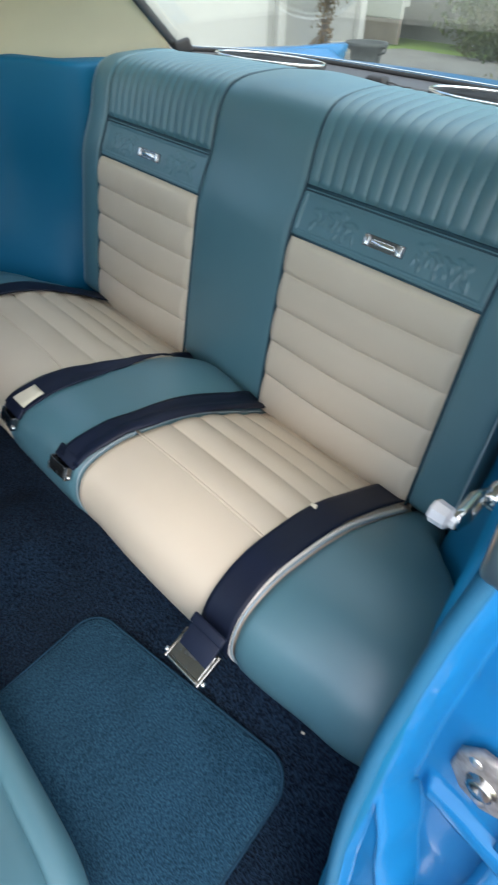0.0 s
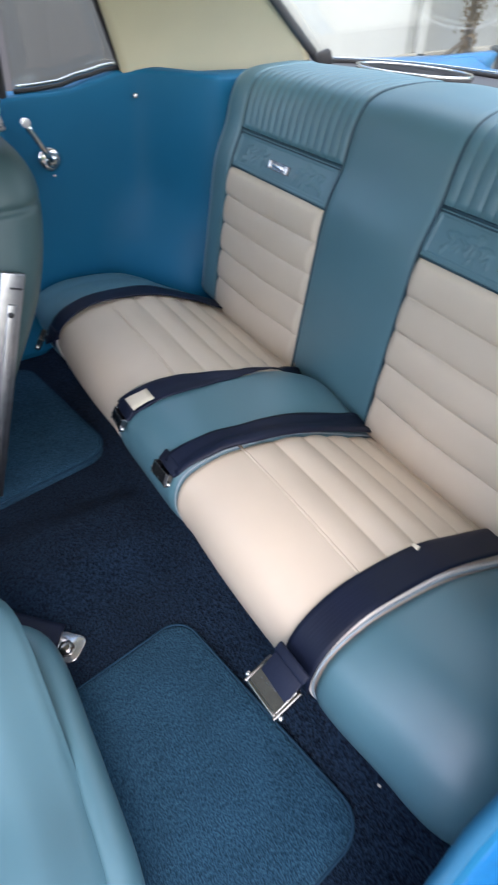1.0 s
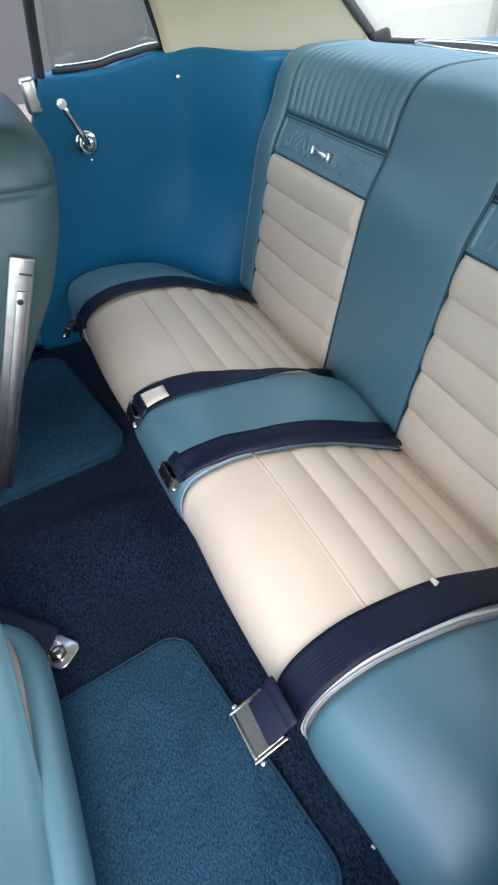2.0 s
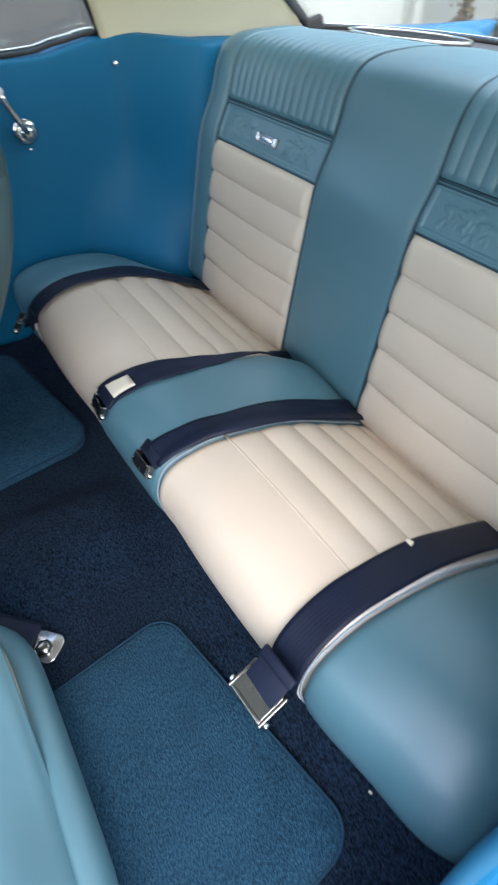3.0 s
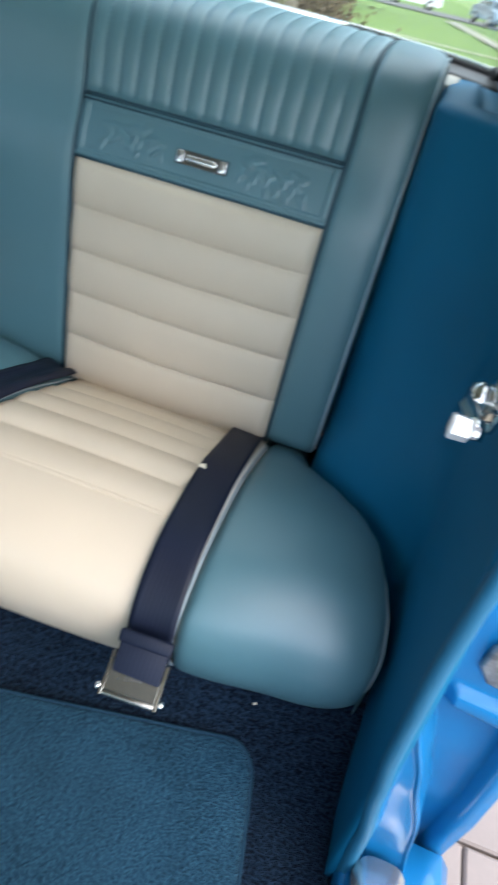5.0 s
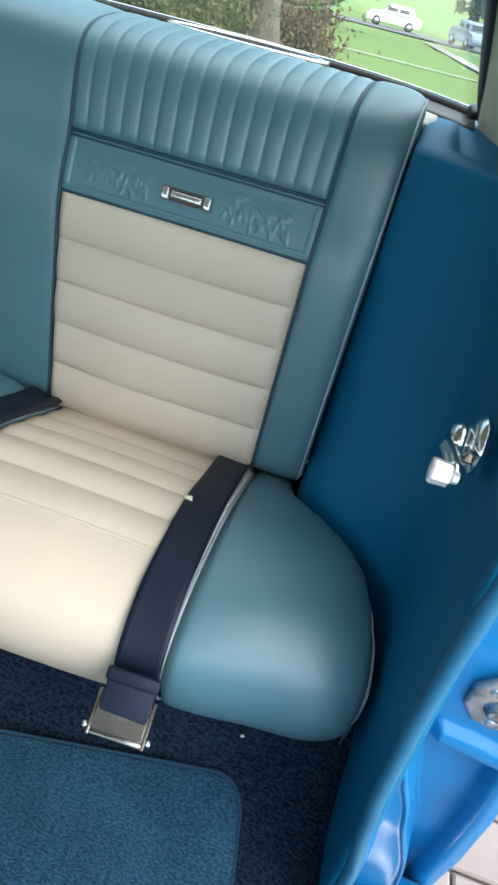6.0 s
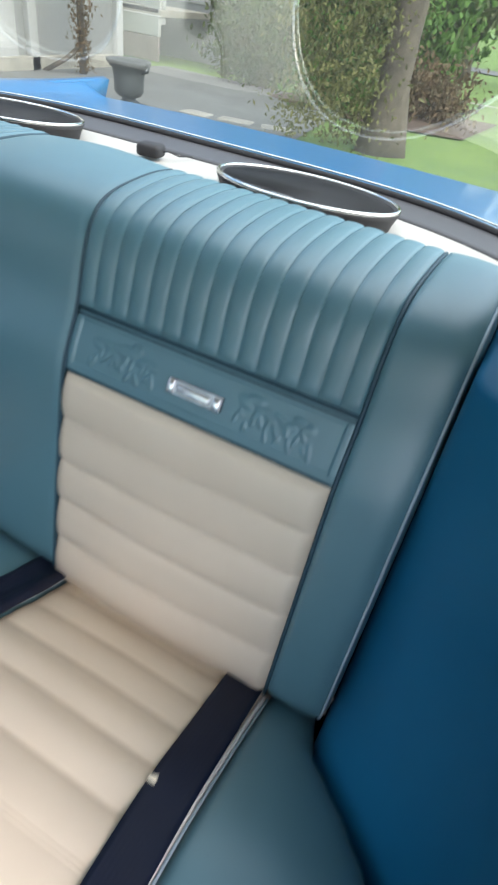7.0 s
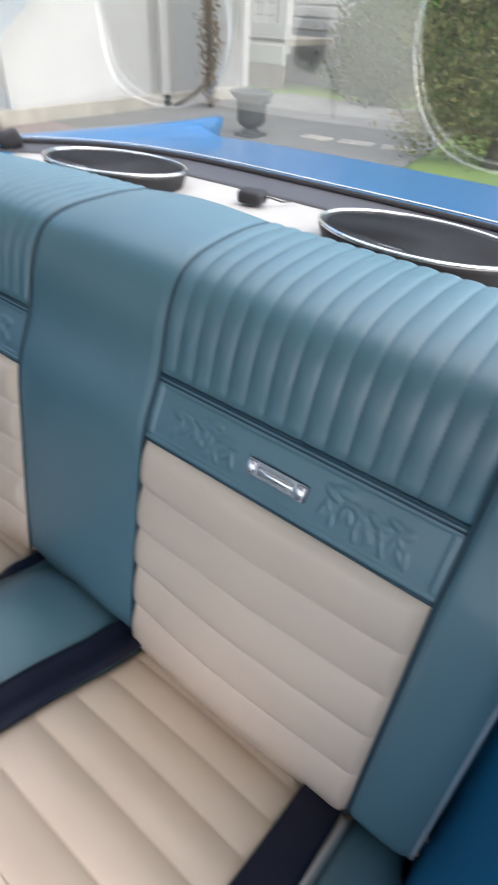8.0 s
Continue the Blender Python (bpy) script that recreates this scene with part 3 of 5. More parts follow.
def inner(s):
    """Half width of the middle panel, drawn in over the crest."""
    return lerp(0.126, 0.112, smoothstep(S_BAND + 0.05, S_END, s))


OUTER = 0.498
EDGE = 0.576


def rim(d, w):
    """Falls from 1 to 0 within w of a seam."""
    t = min(1.0, max(0.0, d / w))
    return math.sqrt(max(0.0, 1 - (1 - t) ** 2))


ROLLS = [(0.157, 0.0), (0.236, 1.0), (0.307, 2.0), (0.373, 3.0), (0.436, 4.0), (0.499, 5.0)]


def roll_count(z):
    """Which of the five cross rolls lies at height z: the lower ones are a little taller."""
    return float(np.interp(z, [a for a, _ in ROLLS], [b for _, b in ROLLS]))


def back_insert(sign):
    def fn(u, v):
        s = lerp(S_LOW, S_INS, v)
        x0, x1 = inner(s), OUTER
        x = lerp(x0, x1, u)
        k = roll_count(BACK.at(s)[0].y)
        f = k % 1.0
        roll = (math.sin(math.pi * f ** 0.85) ** 0.44 if k > 0 else 0.6) * (1 - 0.25 * smoothstep(0.0, 1.0, 1 - k))
        edge = rim(min(x - x0, x1 - x), 0.012) * rim(S_INS - s, 0.012)
        tuck = 0.026 * (1 - rim(s - S_SEAT - 0.0015, 0.010))
        sag = 0.003 * noise.noise((x * 9, s * 9, sign * 3.0))
        wrinkle = 0.0005 * noise.noise((x * 60, s * 22, 4.0))
        return back(sign * x, s, -tuck - 0.006 + 0.006 * edge + 0.0115 * roll * edge * rim(min(x - x0, x1 - x), 0.018) + (sag + wrinkle) * edge + 0.008 * math.sin(math.pi * u) * edge)
    return grid(fn, 44, 240)


def back_band(sign):
    blobs = []
    rng = random.Random(7)
    for c in (-0.105, 0.10):
        for k in range(8):
            blobs.append((0.312 + c + (k - 3.5) * 0.011, 0.60 + rng.uniform(-0.08, 0.12), rng.uniform(0.008, 0.013), rng.uniform(0.004, 0.006), rng.uniform(-0.5, 0.2)))
        for k in range(16):
            blobs.append((0.312 + c + (k - 7.5) * 0.006 + rng.uniform(-0.003, 0.003), 0.38 + rng.uniform(-0.13, 0.12), rng.uniform(0.0020, 0.0032), rng.uniform(0.006, 0.010), rng.uniform(-0.7, 0.7)))

    def fn(u, v):
        s = lerp(S_INS, S_BAND, v)
        x0, x1 = inner(s), OUTER
        x = lerp(x0, x1, u)
        edge = rim(min(x - x0, x1 - x), 0.006) * rim(min(s - S_INS, S_BAND - s), 0.005)
        frame_ = smoothstep(0.010, 0.012, min(s - S_INS, S_BAND - s, x - x0, x1 - x)) * 0.0022
        groove = -0.0015 * math.exp(-(((min(S_BAND - s, s - S_INS) - 0.008) / 0.0016) ** 2))
        h = 0.0
        for bx, bv, w, t, a in blobs:
            dx, dv = x - bx, (v - bv) * (S_BAND - S_INS)
            p, q = dx * math.cos(a) + dv * math.sin(a), -dx * math.sin(a) + dv * math.cos(a)
            h = max(h, math.exp(-(p / w) ** 2 - (q / t) ** 2))
        return back(sign * x, s, -0.003 + 0.004 * edge - frame_ + groove + 0.0016 * smoothstep(0.15, 0.75, h))
    return grid(fn, 260, 50)


def back_flutes(sign, count=15):
    def fn(u, v):
        s = lerp(S_BAND, S_END, v)
        x0, x1 = inner(s), OUTER
        x = lerp(x0, x1, u)
        f = abs(math.sin(math.pi * u * count)) ** 0.5
        edge = rim(min(x - x0, x1 - x), 0.008) * rim(s - S_BAND, 0.007)
        fade = 1.0 - 0.3 * smoothstep(S_CREST, S_END, s)
        return back(sign * x, s, -0.003 + 0.005 * edge + 0.0032 * f * edge * fade)
    return grid(fn, count * 12, 40)


def back_middle():
    def fn(u, v):
        s = lerp(S_LOW, S_END + 0.01, v)
        w = inner(s)
        x = lerp(-w, w, u)
        edge = rim(w - abs(x), 0.011)
        tuck = 0.012 * (1 - smoothstep(0.0, 0.02, s - S_SEAT - 0.006))
        return back(x, s, -tuck - 0.001 + 0.003 * edge + 0.006 * math.cos(x / w * 1.5) + 0.0012 * noise.noise((x * 12, s * 8, 1)))
    return grid(fn, 30, 60)


SIDE_LOW = S_SEAT + 0.010


def side_off(s):
    """How far the lower end of the side panel curls back under itself."""
    low = rim(s - SIDE_LOW, 0.022)
    return -0.022 * (1 - low)


def back_side(sign):
    """Flat outer panel with a crisp piped edge; its lower end is a rounded flap standing over the cushion."""
    def fn(u, v):
        j = v * 66
        s = SIDE_LOW if j < 4 else lerp(SIDE_LOW, S_END, ((j - 4) / 62) ** 1.3)
        c = u * 24
        if c <= 16:
            t = c / 16
            x = lerp(OUTER, EDGE, t)
            edge = rim(x - OUTER, 0.010)
            off = -0.003 + 0.008 * edge + 0.002 * math.sin(math.pi * t) - 0.006 * t ** 8
        else:
            t = (c - 16) / 8
            x = EDGE + 0.006 * min(1.0, t * 3)
            off = -0.001 - 0.09 * t ** 1.5
        if j < 4:
            off = min(off, lerp(-0.07, off, j / 4))
        round_in = 0.012 * (1 - rim(s - SIDE_LOW, 0.02)) * smoothstep(0.55, 1.0, u)
        return back(sign * (x - round_in), s, off + side_off(s))
    return grid(fn, 24, 66)


def back_core():
    def fn(u, v):
        s = lerp(S_LOW, BACK.total, v)
        x = lerp(-EDGE + 0.006, EDGE - 0.006, u)
        p, n = BACK.at(s)
        return Vector((x, p.x, p.y)) - Vector((0, n.x, n.y)) * 0.04, Vector((0, n.x * 0.6, n.y))
    return slab(fn, 8, 40, 0.05)


bench = thing("rear_bench_seat", "two-tone teal and parchment vinyl rear bench with bucket-style halves", "seat")
def stitches(pts, step=0.0062, fill=0.72, r=0.0005):
    """Thread dashes along a seam."""
    bm = bmesh.new()
    left = 0.0
    for a, b in zip(pts, pts[1:]):
        span = (b - a).length
        while left < span:
            e = min(span, left + step * fill)
            tube([a.lerp(b, left / span), a.lerp(b, e / span)], r, 5, False, bm)
            left += step
        left -= span
    return bm


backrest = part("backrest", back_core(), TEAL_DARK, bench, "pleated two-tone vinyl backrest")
part("middle_panel", back_middle(), TEAL, backrest, "smooth teal vinyl between the two seats")
for sg in (-1, 1):
    part("pleated_insert", back_insert(sg), PARCH, backrest, "parchment vinyl with five horizontal rolls")
    part("embossed_band", back_band(sg), TEAL, backrest, "teal vinyl band with embossed relief")
    part("fluted_top", back_flutes(sg), TEAL, backrest, "teal vinyl with vertical flutes rolling over the top")
    part("side_panel", back_side(sg), TEAL, backrest)
    for k in range(1, 15):
        pts = []
        for j in range(25):
            s = lerp(S_BAND + 0.002, S_END, j / 24)
            pts.append(back(sg * lerp(inner(s), OUTER, k / 15), s, 0.0024))
        part("stitch_line", stitches(pts), STITCH, backrest)
    n = 70
    part("piping", tube([back(sg * inner(s), s, 0.0010) for s in (lerp(S_SEAT + 0.012, S_END, k / n) for k in range(n + 1))], 0.0026), PIPE_TEAL, backrest)
    part("piping", tube([back(sg * OUTER, s, 0.0008) for s in (lerp(S_SEAT + 0.012, S_END, k / n) for k in range(n + 1))], 0.0026), PIPE_TEAL, backrest)
    part("piping", tube([back(sg * (EDGE + 0.001 - 0.012 * (1 - rim(s - SIDE_LOW, 0.02))), s, -0.001 + side_off(s)) for s in (lerp(SIDE_LOW, S_END, (k / n) ** 1.4) for k in range(n + 1))], 0.0018), PIPE, backrest, "pale welt along the outer edge")
    # the second dark cord stands in for the shadow line beside the band seam
    for sv, rr in ((S_BAND, 0.003), (S_BAND - 0.0055, 0.0022), (S_INS, 0.0022)):
        part("seam_cord", tube([back(sg * lerp(inner(sv), OUTER, k / 12), sv, -0.001) for k in range(13)], rr), PIPE_TEAL, backrest)


def emblem(sign):
    """Small chrome bar with raised ends, on the band."""
    em = thing("seat_emblem", "small chrome bar emblem on the embossed band", "trim", "backrest emblems")
    s = S_INS + (S_BAND - S_INS) * 0.44
    p, n = BACK.at(s)
    up = Vector((0, -n.y, n.x))
    nv = Vector((0, n.x, n.y))
    c = back(sign * 0.312, s, 0.0)
    m = Matrix((Vector((1, 0, 0)), up, nv)).transposed().to_4x4()
    m.translation = c
    part("base_plate", box((0.073, 0.018, 0.006), m @ pose(0, 0, 0.001), 0.0008, 1), DARKSTEEL, em, "dark recessed base", False)
    part("centre_bar", box((0.044, 0.0085, 0.004), m @ pose(0, 0, 0.0045), 0.0018), SILLP, em)
    for e in (-1, 1):
        part("end_block", box((0.009, 0.0155, 0.006), m @ pose(0.0305 * e, 0, 0.004), 0.0012), SILLP, em)


emblem(1)
emblem(-1)

# ---- rear seat cushion ----
SEAT = Profile([(-0.350, 0.045), (-0.380, 0.085), (-0.402, 0.130), (-0.407, 0.175), (-0.390, 0.215), (-0.345, 0.241), (-0.288, 0.249), (-0.19, 0.240), (-0.10, 0.203), (0.0, 0.150), (0.03, 0.13)])
C_SEAM, C_REAR = SEAT.near(-0.290, 0.249), SEAT.near(0.0, 0.15)
C_FRONT = SEAT.near(-0.412, 0.16)
C_OUT = 0.505


def mid_edge(sign, s):
    """Where the middle panel of the cushion ends; the seams swing in and out."""
    v = (s - C_FRONT - 0.06) / (SEAT.total - C_FRONT - 0.06)
    if sign > 0:
        return table([(-0.5, 0.126), (0.0, 0.127), (0.15, 0.136), (0.3, 0.146), (0.5, 0.154), (0.75, 0.154), (1.0, 0.145)], v)
    return table([(-0.5, 0.118), (0.0, 0.116), (0.1, 0.096), (0.22, 0.082), (0.34, 0.061), (0.46, 0.047), (0.62, 0.050), (0.8, 0.090), (1.0, 0.130)], v)


def half_width(y):
    return table([(-0.44, 0.731), (-0.39, 0.732), (-0.31, 0.727), (-0.25, 0.720), (-0.19, 0.708), (-0.14, 0.688), (-0.10, 0.657), (-0.07, 0.625), (-0.04, 0.592), (0.03, 0.575)], y)


def seat(x, s, off=0.0):
    p, n = SEAT.at(s)
    k = max(0.0, (abs(x) - C_OUT) / 0.23)
    fr = smoothstep(-0.20, -0.42, p.x)
    mid = max(0.0, 1 - (x / 0.165) ** 4)
    y = p.x + n.x * off + fr * ((0.018 if x > 0 else -0.014) * smoothstep(0.0, 0.6, k) + 0.035 * x) - fr * 0.006 * mid
    rise = 0.002 * smoothstep(0.06, 0.2, p.y) + 0.004 * smoothstep(-0.30, -0.12, p.x) * smoothstep(0.03, -0.05, p.x)
    hump = 0.033 * max(0.0, 1 - ((x - 0.012) / (0.112 if x > 0.012 else 0.082)) ** 2) * smoothstep(-0.22, -0.08, p.x) * smoothstep(0.035, -0.03, p.x)
    z = p.y + n.y * off - 0.004 * k * k + rise * mid + hump
    return Vector((x, y, z))


def seat_front(sign):
    def fn(u, v):
        s = lerp(0.0, C_SEAM, v)
        x0 = mid_edge(sign, s)
        x = lerp(x0, C_OUT, u)
        edge = rim(min(x - x0, C_OUT - x), 0.014) * (0.97 + 0.03 * rim(C_SEAM - s, 0.003))
        return seat(sign * x, s, -0.008 + 0.012 * edge + 0.006 * math.sin(math.pi * u) * edge + 0.0025 * noise.noise((x * 7, s * 7, 4)))
    return grid(fn, 40, 50)


def seat_pleats(sign):
    def fn(u, v):
        s = lerp(C_SEAM, SEAT.total, v)
        x0 = mid_edge(sign, s)
        x = lerp(x0, C_OUT, u)
        k = (s - C_SEAM) / (C_REAR - C_SEAM) * 5.4
        roll = abs(math.sin(math.pi * k)) ** 0.75
        edge = rim(min(x - x0, C_OUT - x), 0.014) * (0.97 + 0.03 * rim(s - C_SEAM, 0.003))
        return seat(sign * x, s, -0.008 + 0.009 * edge + 0.0068 * roll * edge * rim(min(x - x0, C_OUT - x), 0.05) + 0.004 * math.sin(math.pi * u) * edge + (0.002 + 0.002 * math.sin(math.pi * u)) * edge * (1 - smoothstep(0.0, 0.04, s - C_SEAM)))
    return grid(fn, 40, 180)


def seat_middle():
    def fn(u, v):
        s = lerp(0.0, SEAT.total, v)
        lo, hi = -mid_edge(-1, s), mid_edge(1, s)
        x = lerp(lo, hi, u)
        edge = rim(min(x - lo, hi - x), 0.02)
        return seat(x, s, -0.008 + 0.014 * edge)
    return grid(fn, 34, 70)


def seat_wing(sign):
    def fn(u, v):
        s = lerp(0.0, SEAT.total, v)
        y = SEAT.at(s)[0].x
        w = half_width(y)
        if u < 0.8:
            t = u / 0.8
            x = lerp(C_OUT, w, t)
            edge = rim(x - C_OUT, 0.014)
            return seat(sign * x, s, -0.008 + 0.013 * edge + 0.007 * math.sin(math.pi * t) - 0.02 * t ** 9 - (0.020 * smoothstep(0.1, 0.6, t) if sign < 0 else 0))
        t = (u - 0.8) / 0.2
        q = seat(sign * w, s, -0.028 - (0.020 if sign < 0 else 0))
        q.x = sign * (w + 0.004 * math.sin(t * math.pi))
        q.z = lerp(q.z, min(q.z, 0.03), t)
        return q
    return grid(fn, 40, 60)


def seat_core():
    def fn(u, v):
        s = lerp(0.0, SEAT.total, v)
        w = half_width(SEAT.at(s)[0].x) - 0.012
        p = seat(lerp(-w, w, u), s, -0.03)
        n = SEAT.at(s)[1]
        return p, Vector((0, n.x * 0.3, max(0.3, n.y)))
    return slab(fn, 24, 30, 0.02)


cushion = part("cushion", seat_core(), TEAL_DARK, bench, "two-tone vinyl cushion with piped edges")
part("middle_panel", seat_middle(), TEAL, cushion, "smooth raised teal vinyl")
for sg in (-1, 1):
    part("front_panel", seat_front(sg), PARCH, cushion, "plain parchment vinyl rolled over the front")
    part("pleated_panel", seat_pleats(sg), PARCH, cushion, "parchment vinyl with cross rolls")
    part("side_panel", seat_wing(sg), TEAL, cushion, "smooth teal vinyl bolster")
    n = 60
    part("piping", tube([seat(sg * mid_edge(sg, lerp(0.0, C_REAR, k / n)), lerp(0.0, C_REAR, k / n), 0.002) for k in range(n + 1)], 0.0014), PIPE, cushion, "pale blue welt")
    part("piping", tube([seat(sg * C_OUT, lerp(0.0, C_REAR, k / n), 0.003) for k in range(n + 1)], 0.0019), PIPE, cushion, "pale blue welt")
    part("white_piping", tube([seat(sg * (C_OUT - 0.0055), lerp(0.0, C_REAR, k / n), 0.0026) for k in range(n + 1)], 0.0032), PIPE_WHITE, cushion)
    pts = []
    for k in range(n + 1):
        s = lerp(0.11, SEAT.total, k / n)
        q = seat(sg * half_width(SEAT.at(s)[0].x), s, -0.026 - (0.020 if sg < 0 else 0))
        pts.append(q)
    part("piping", tube(pts, 0.0020), PIPE, cushion, "pale welt along the outer edge")
    part("seam_cord", tube([seat(sg * lerp(mid_edge(sg, C_SEAM), C_OUT, min(0.975, k / 14)), C_SEAM, 0.0035 + 0.0055 * math.sin(math.pi * k / 14)) for k in range(15)], 0.0024), PARCH, cushion)


# ---- lap belts ----
def belt(name, label, xs, lift=0.0125, s_end=None, width=0.052, hang=0.0, taper=0.0):
    """A webbing strap along the cushion; xs: (way from the front 0 to the rear 1, x of its middle)."""
    b = thing(name, label, "seat belt", "rear lap belts")
    end = SEAT.total if s_end is None else s_end

    def fn(u, v):
        s = lerp(C_FRONT + hang, end, v)
        x = table(xs, v) + (u - 0.5) * width * (1 - taper * smoothstep(0.2, 0.5, v))
        bow = 0.0015 * math.sin(v * 9.0) + 0.001 * math.cos(u * 3 + v * 14)
        mid = 0.006 * (1 - smoothstep(0.0, 0.02, abs(abs(x) - mid_edge(x, s))))
        n = SEAT.at(s)[1]
        return seat(x, s, lift + bow + mid + 0.004), Vector((0, n.x, n.y))
    part("strap", slab(fn, 8, 60, 0.0025), WEB, b)
    return b


def rounded_plate(w, h, r, t, m):
    """A flat plate with rounded corners."""
    bm = bmesh.new()
    pts = []
    for qx, qy, st in ((w / 2 - r, h / 2 - r, 0), (r - w / 2, h / 2 - r, 90), (r - w / 2, r - h / 2, 180), (w / 2 - r, r - h / 2, 270)):
        pts += [(qx + r * math.cos(radians(st + k * 15)), qy + r * math.sin(radians(st + k * 15))) for k in range(7)]
    rings = [[bm.verts.new(m @ Vector((x * f, y * f, z))) for x, y in pts] for f, z in ((0.97, -t / 2), (1.0, -t / 4), (1.0, t / 4), (0.97, t / 2))]
    for a, b in zip(rings, rings[1:]):
        for k in range(len(pts)):
            bm.faces.new((a[k], a[(k + 1) % len(pts)], b[(k + 1) % len(pts)], b[k]))
    bm.faces.new(rings[0][::-1])
    bm.faces.new(rings[-1])
    return bm


def buckle(parent, c, rot, size=(0.064, 0.058), face=None):
    """Old lift-latch lap buckle: tray, cover plate, bars."""
    m = Matrix.Translation(c) @ Euler([radians(a) for a in rot]).to_matrix().to_4x4()
    w, h = size
    bk = part("buckle_tray", box((w, h, 0.004), m, 0.001, 1), face or CHROME, parent, "polished steel buckle", False)
    for e in (-1, 1):
        part("buckle_rail", box((0.004, h, 0.012), m @ pose(e * w / 2, 0, 0.005), 0.001, 1), face or CHROME, bk, "", False)
    part("buckle_bar", box((w, 0.007, 0.009), m @ pose(0, -h / 2 + 0.004, 0.006), 0.0025), face or CHROME, bk)
    part("cover_plate", box((w * 0.93, h * 0.80, 0.003), m @ pose(0, h * 0.04, 0.0105, 3), 0.0008, 1), face or ALU, bk, "", False)
    for e in (-1, 1):
        part("rivet", lathe([(0.004, 0), (0.004, 0.004), (0.002, 0.006)], 10, m @ pose(e * (w / 2 + 0.002), -h / 2 + 0.008, 0.006, 0, 90 * e)), CHROME, bk)
    return bk


b1 = belt("lap_belt", "navy webbing lap belt with a steel buckle hanging off the cushion", [(0.0, 0.484), (0.25, 0.478), (0.6, 0.474), (1.0, 0.468)])
part("folded_end", box((0.054, 0.046, 0.005), pose(0.486, -0.4315, 0.1905, 42, 0, 3), 0.002), WEB, b1, "folded webbing end")
part("belt_keeper", box((0.059, 0.015, 0.007), pose(0.485, -0.415, 0.2095, 42, 0, 3), 0.003), WEB, b1, "sewn webbing loop")
buckle(b1, (0.486, -0.4400, 0.1715), (24, 0, 4), (0.060, 0.046), NICKEL)
part("sewn_tag", box((0.010, 0.010, 0.002), pose(0.453, -0.192, 0.256, 10, 0, 20), 0.0005), PAPER, b1, "small white tag")
def seam_pose(x, s):
    """Pose on the cushion's front roll, s along from its front."""
    p, n = SEAT.at(C_FRONT + s)
    c = seat(x, C_FRONT + s, 0.011)
    return pose(c.x, c.y, c.z, math.degrees(math.atan2(-n.x, n.y)))


b2 = belt("lap_belt", "navy webbing lap belt lying beside the middle panel", [(0.0, 0.104), (0.15, 0.120), (0.3, 0.132), (0.5, 0.138), (0.75, 0.138), (1.0, 0.126)], 0.0095, hang=0.060, width=0.053)
part("folded_end", box((0.058, 0.022, 0.007), seam_pose(0.094, 0.062), 0.0025), WEB, b2, "folded webbing end")
buckle(b2, seat(0.093, C_FRONT + 0.044, 0.010), (64, 0, 4), (0.046, 0.026), DARKSTEEL)
b3 = belt("lap_belt", "navy webbing lap belt with a folded white label", [(0.0, -0.090), (0.1, -0.075), (0.22, -0.062), (0.34, -0.052), (0.46, -0.042), (0.62, -0.047), (0.8, -0.082), (1.0, -0.112)], 0.006, hang=0.058, width=0.055, taper=0.72)
part("folded_end", box((0.058, 0.022, 0.007), seam_pose(-0.088, 0.060), 0.0025), WEB, b3, "folded webbing end")
buckle(b3, seat(-0.086, C_FRONT + 0.042, 0.010), (64, 0, -4), (0.046, 0.026), DARKSTEEL)
part("label", slab(lambda u, v: (seat(-0.090 + 0.01 * v + (u - 0.5) * 0.054, C_FRONT + lerp(0.070, 0.108, v), 0.0150), Vector((0, 0, 1))), 4, 4, 0.001), PAPER, b3, "white paper label")
b4 = belt("lap_belt", "navy webbing lap belt on the far bolster seam", [(0.0, -0.484), (0.15, -0.480), (0.4, -0.476), (1.0, -0.462)], hang=0.040)
part("folded_end", slab(lambda u, v: (seat(-0.486 - 0.004 * v + (u - 0.5) * 0.05, C_FRONT + lerp(0.046, 0.012, v), 0.019), Vector((0, -0.6, 0.8))), 4, 6, 0.003), WEB, b4, "folded webbing end")
part("buckle_strap", slab(lambda u, v: (Vector((lerp(-0.484, -0.508, v) + (u - 0.5) * 0.036, lerp(-0.424, -0.452, v) - (u - 0.5) * 0.008, lerp(0.196, 0.178, v))), Vector((0, -0.5, 0.8))), 4, 4, 0.003), WEB, b4)
buckle(b4, (-0.512, -0.457, 0.176), (58, 0, -26), (0.044, 0.032), NICKEL)

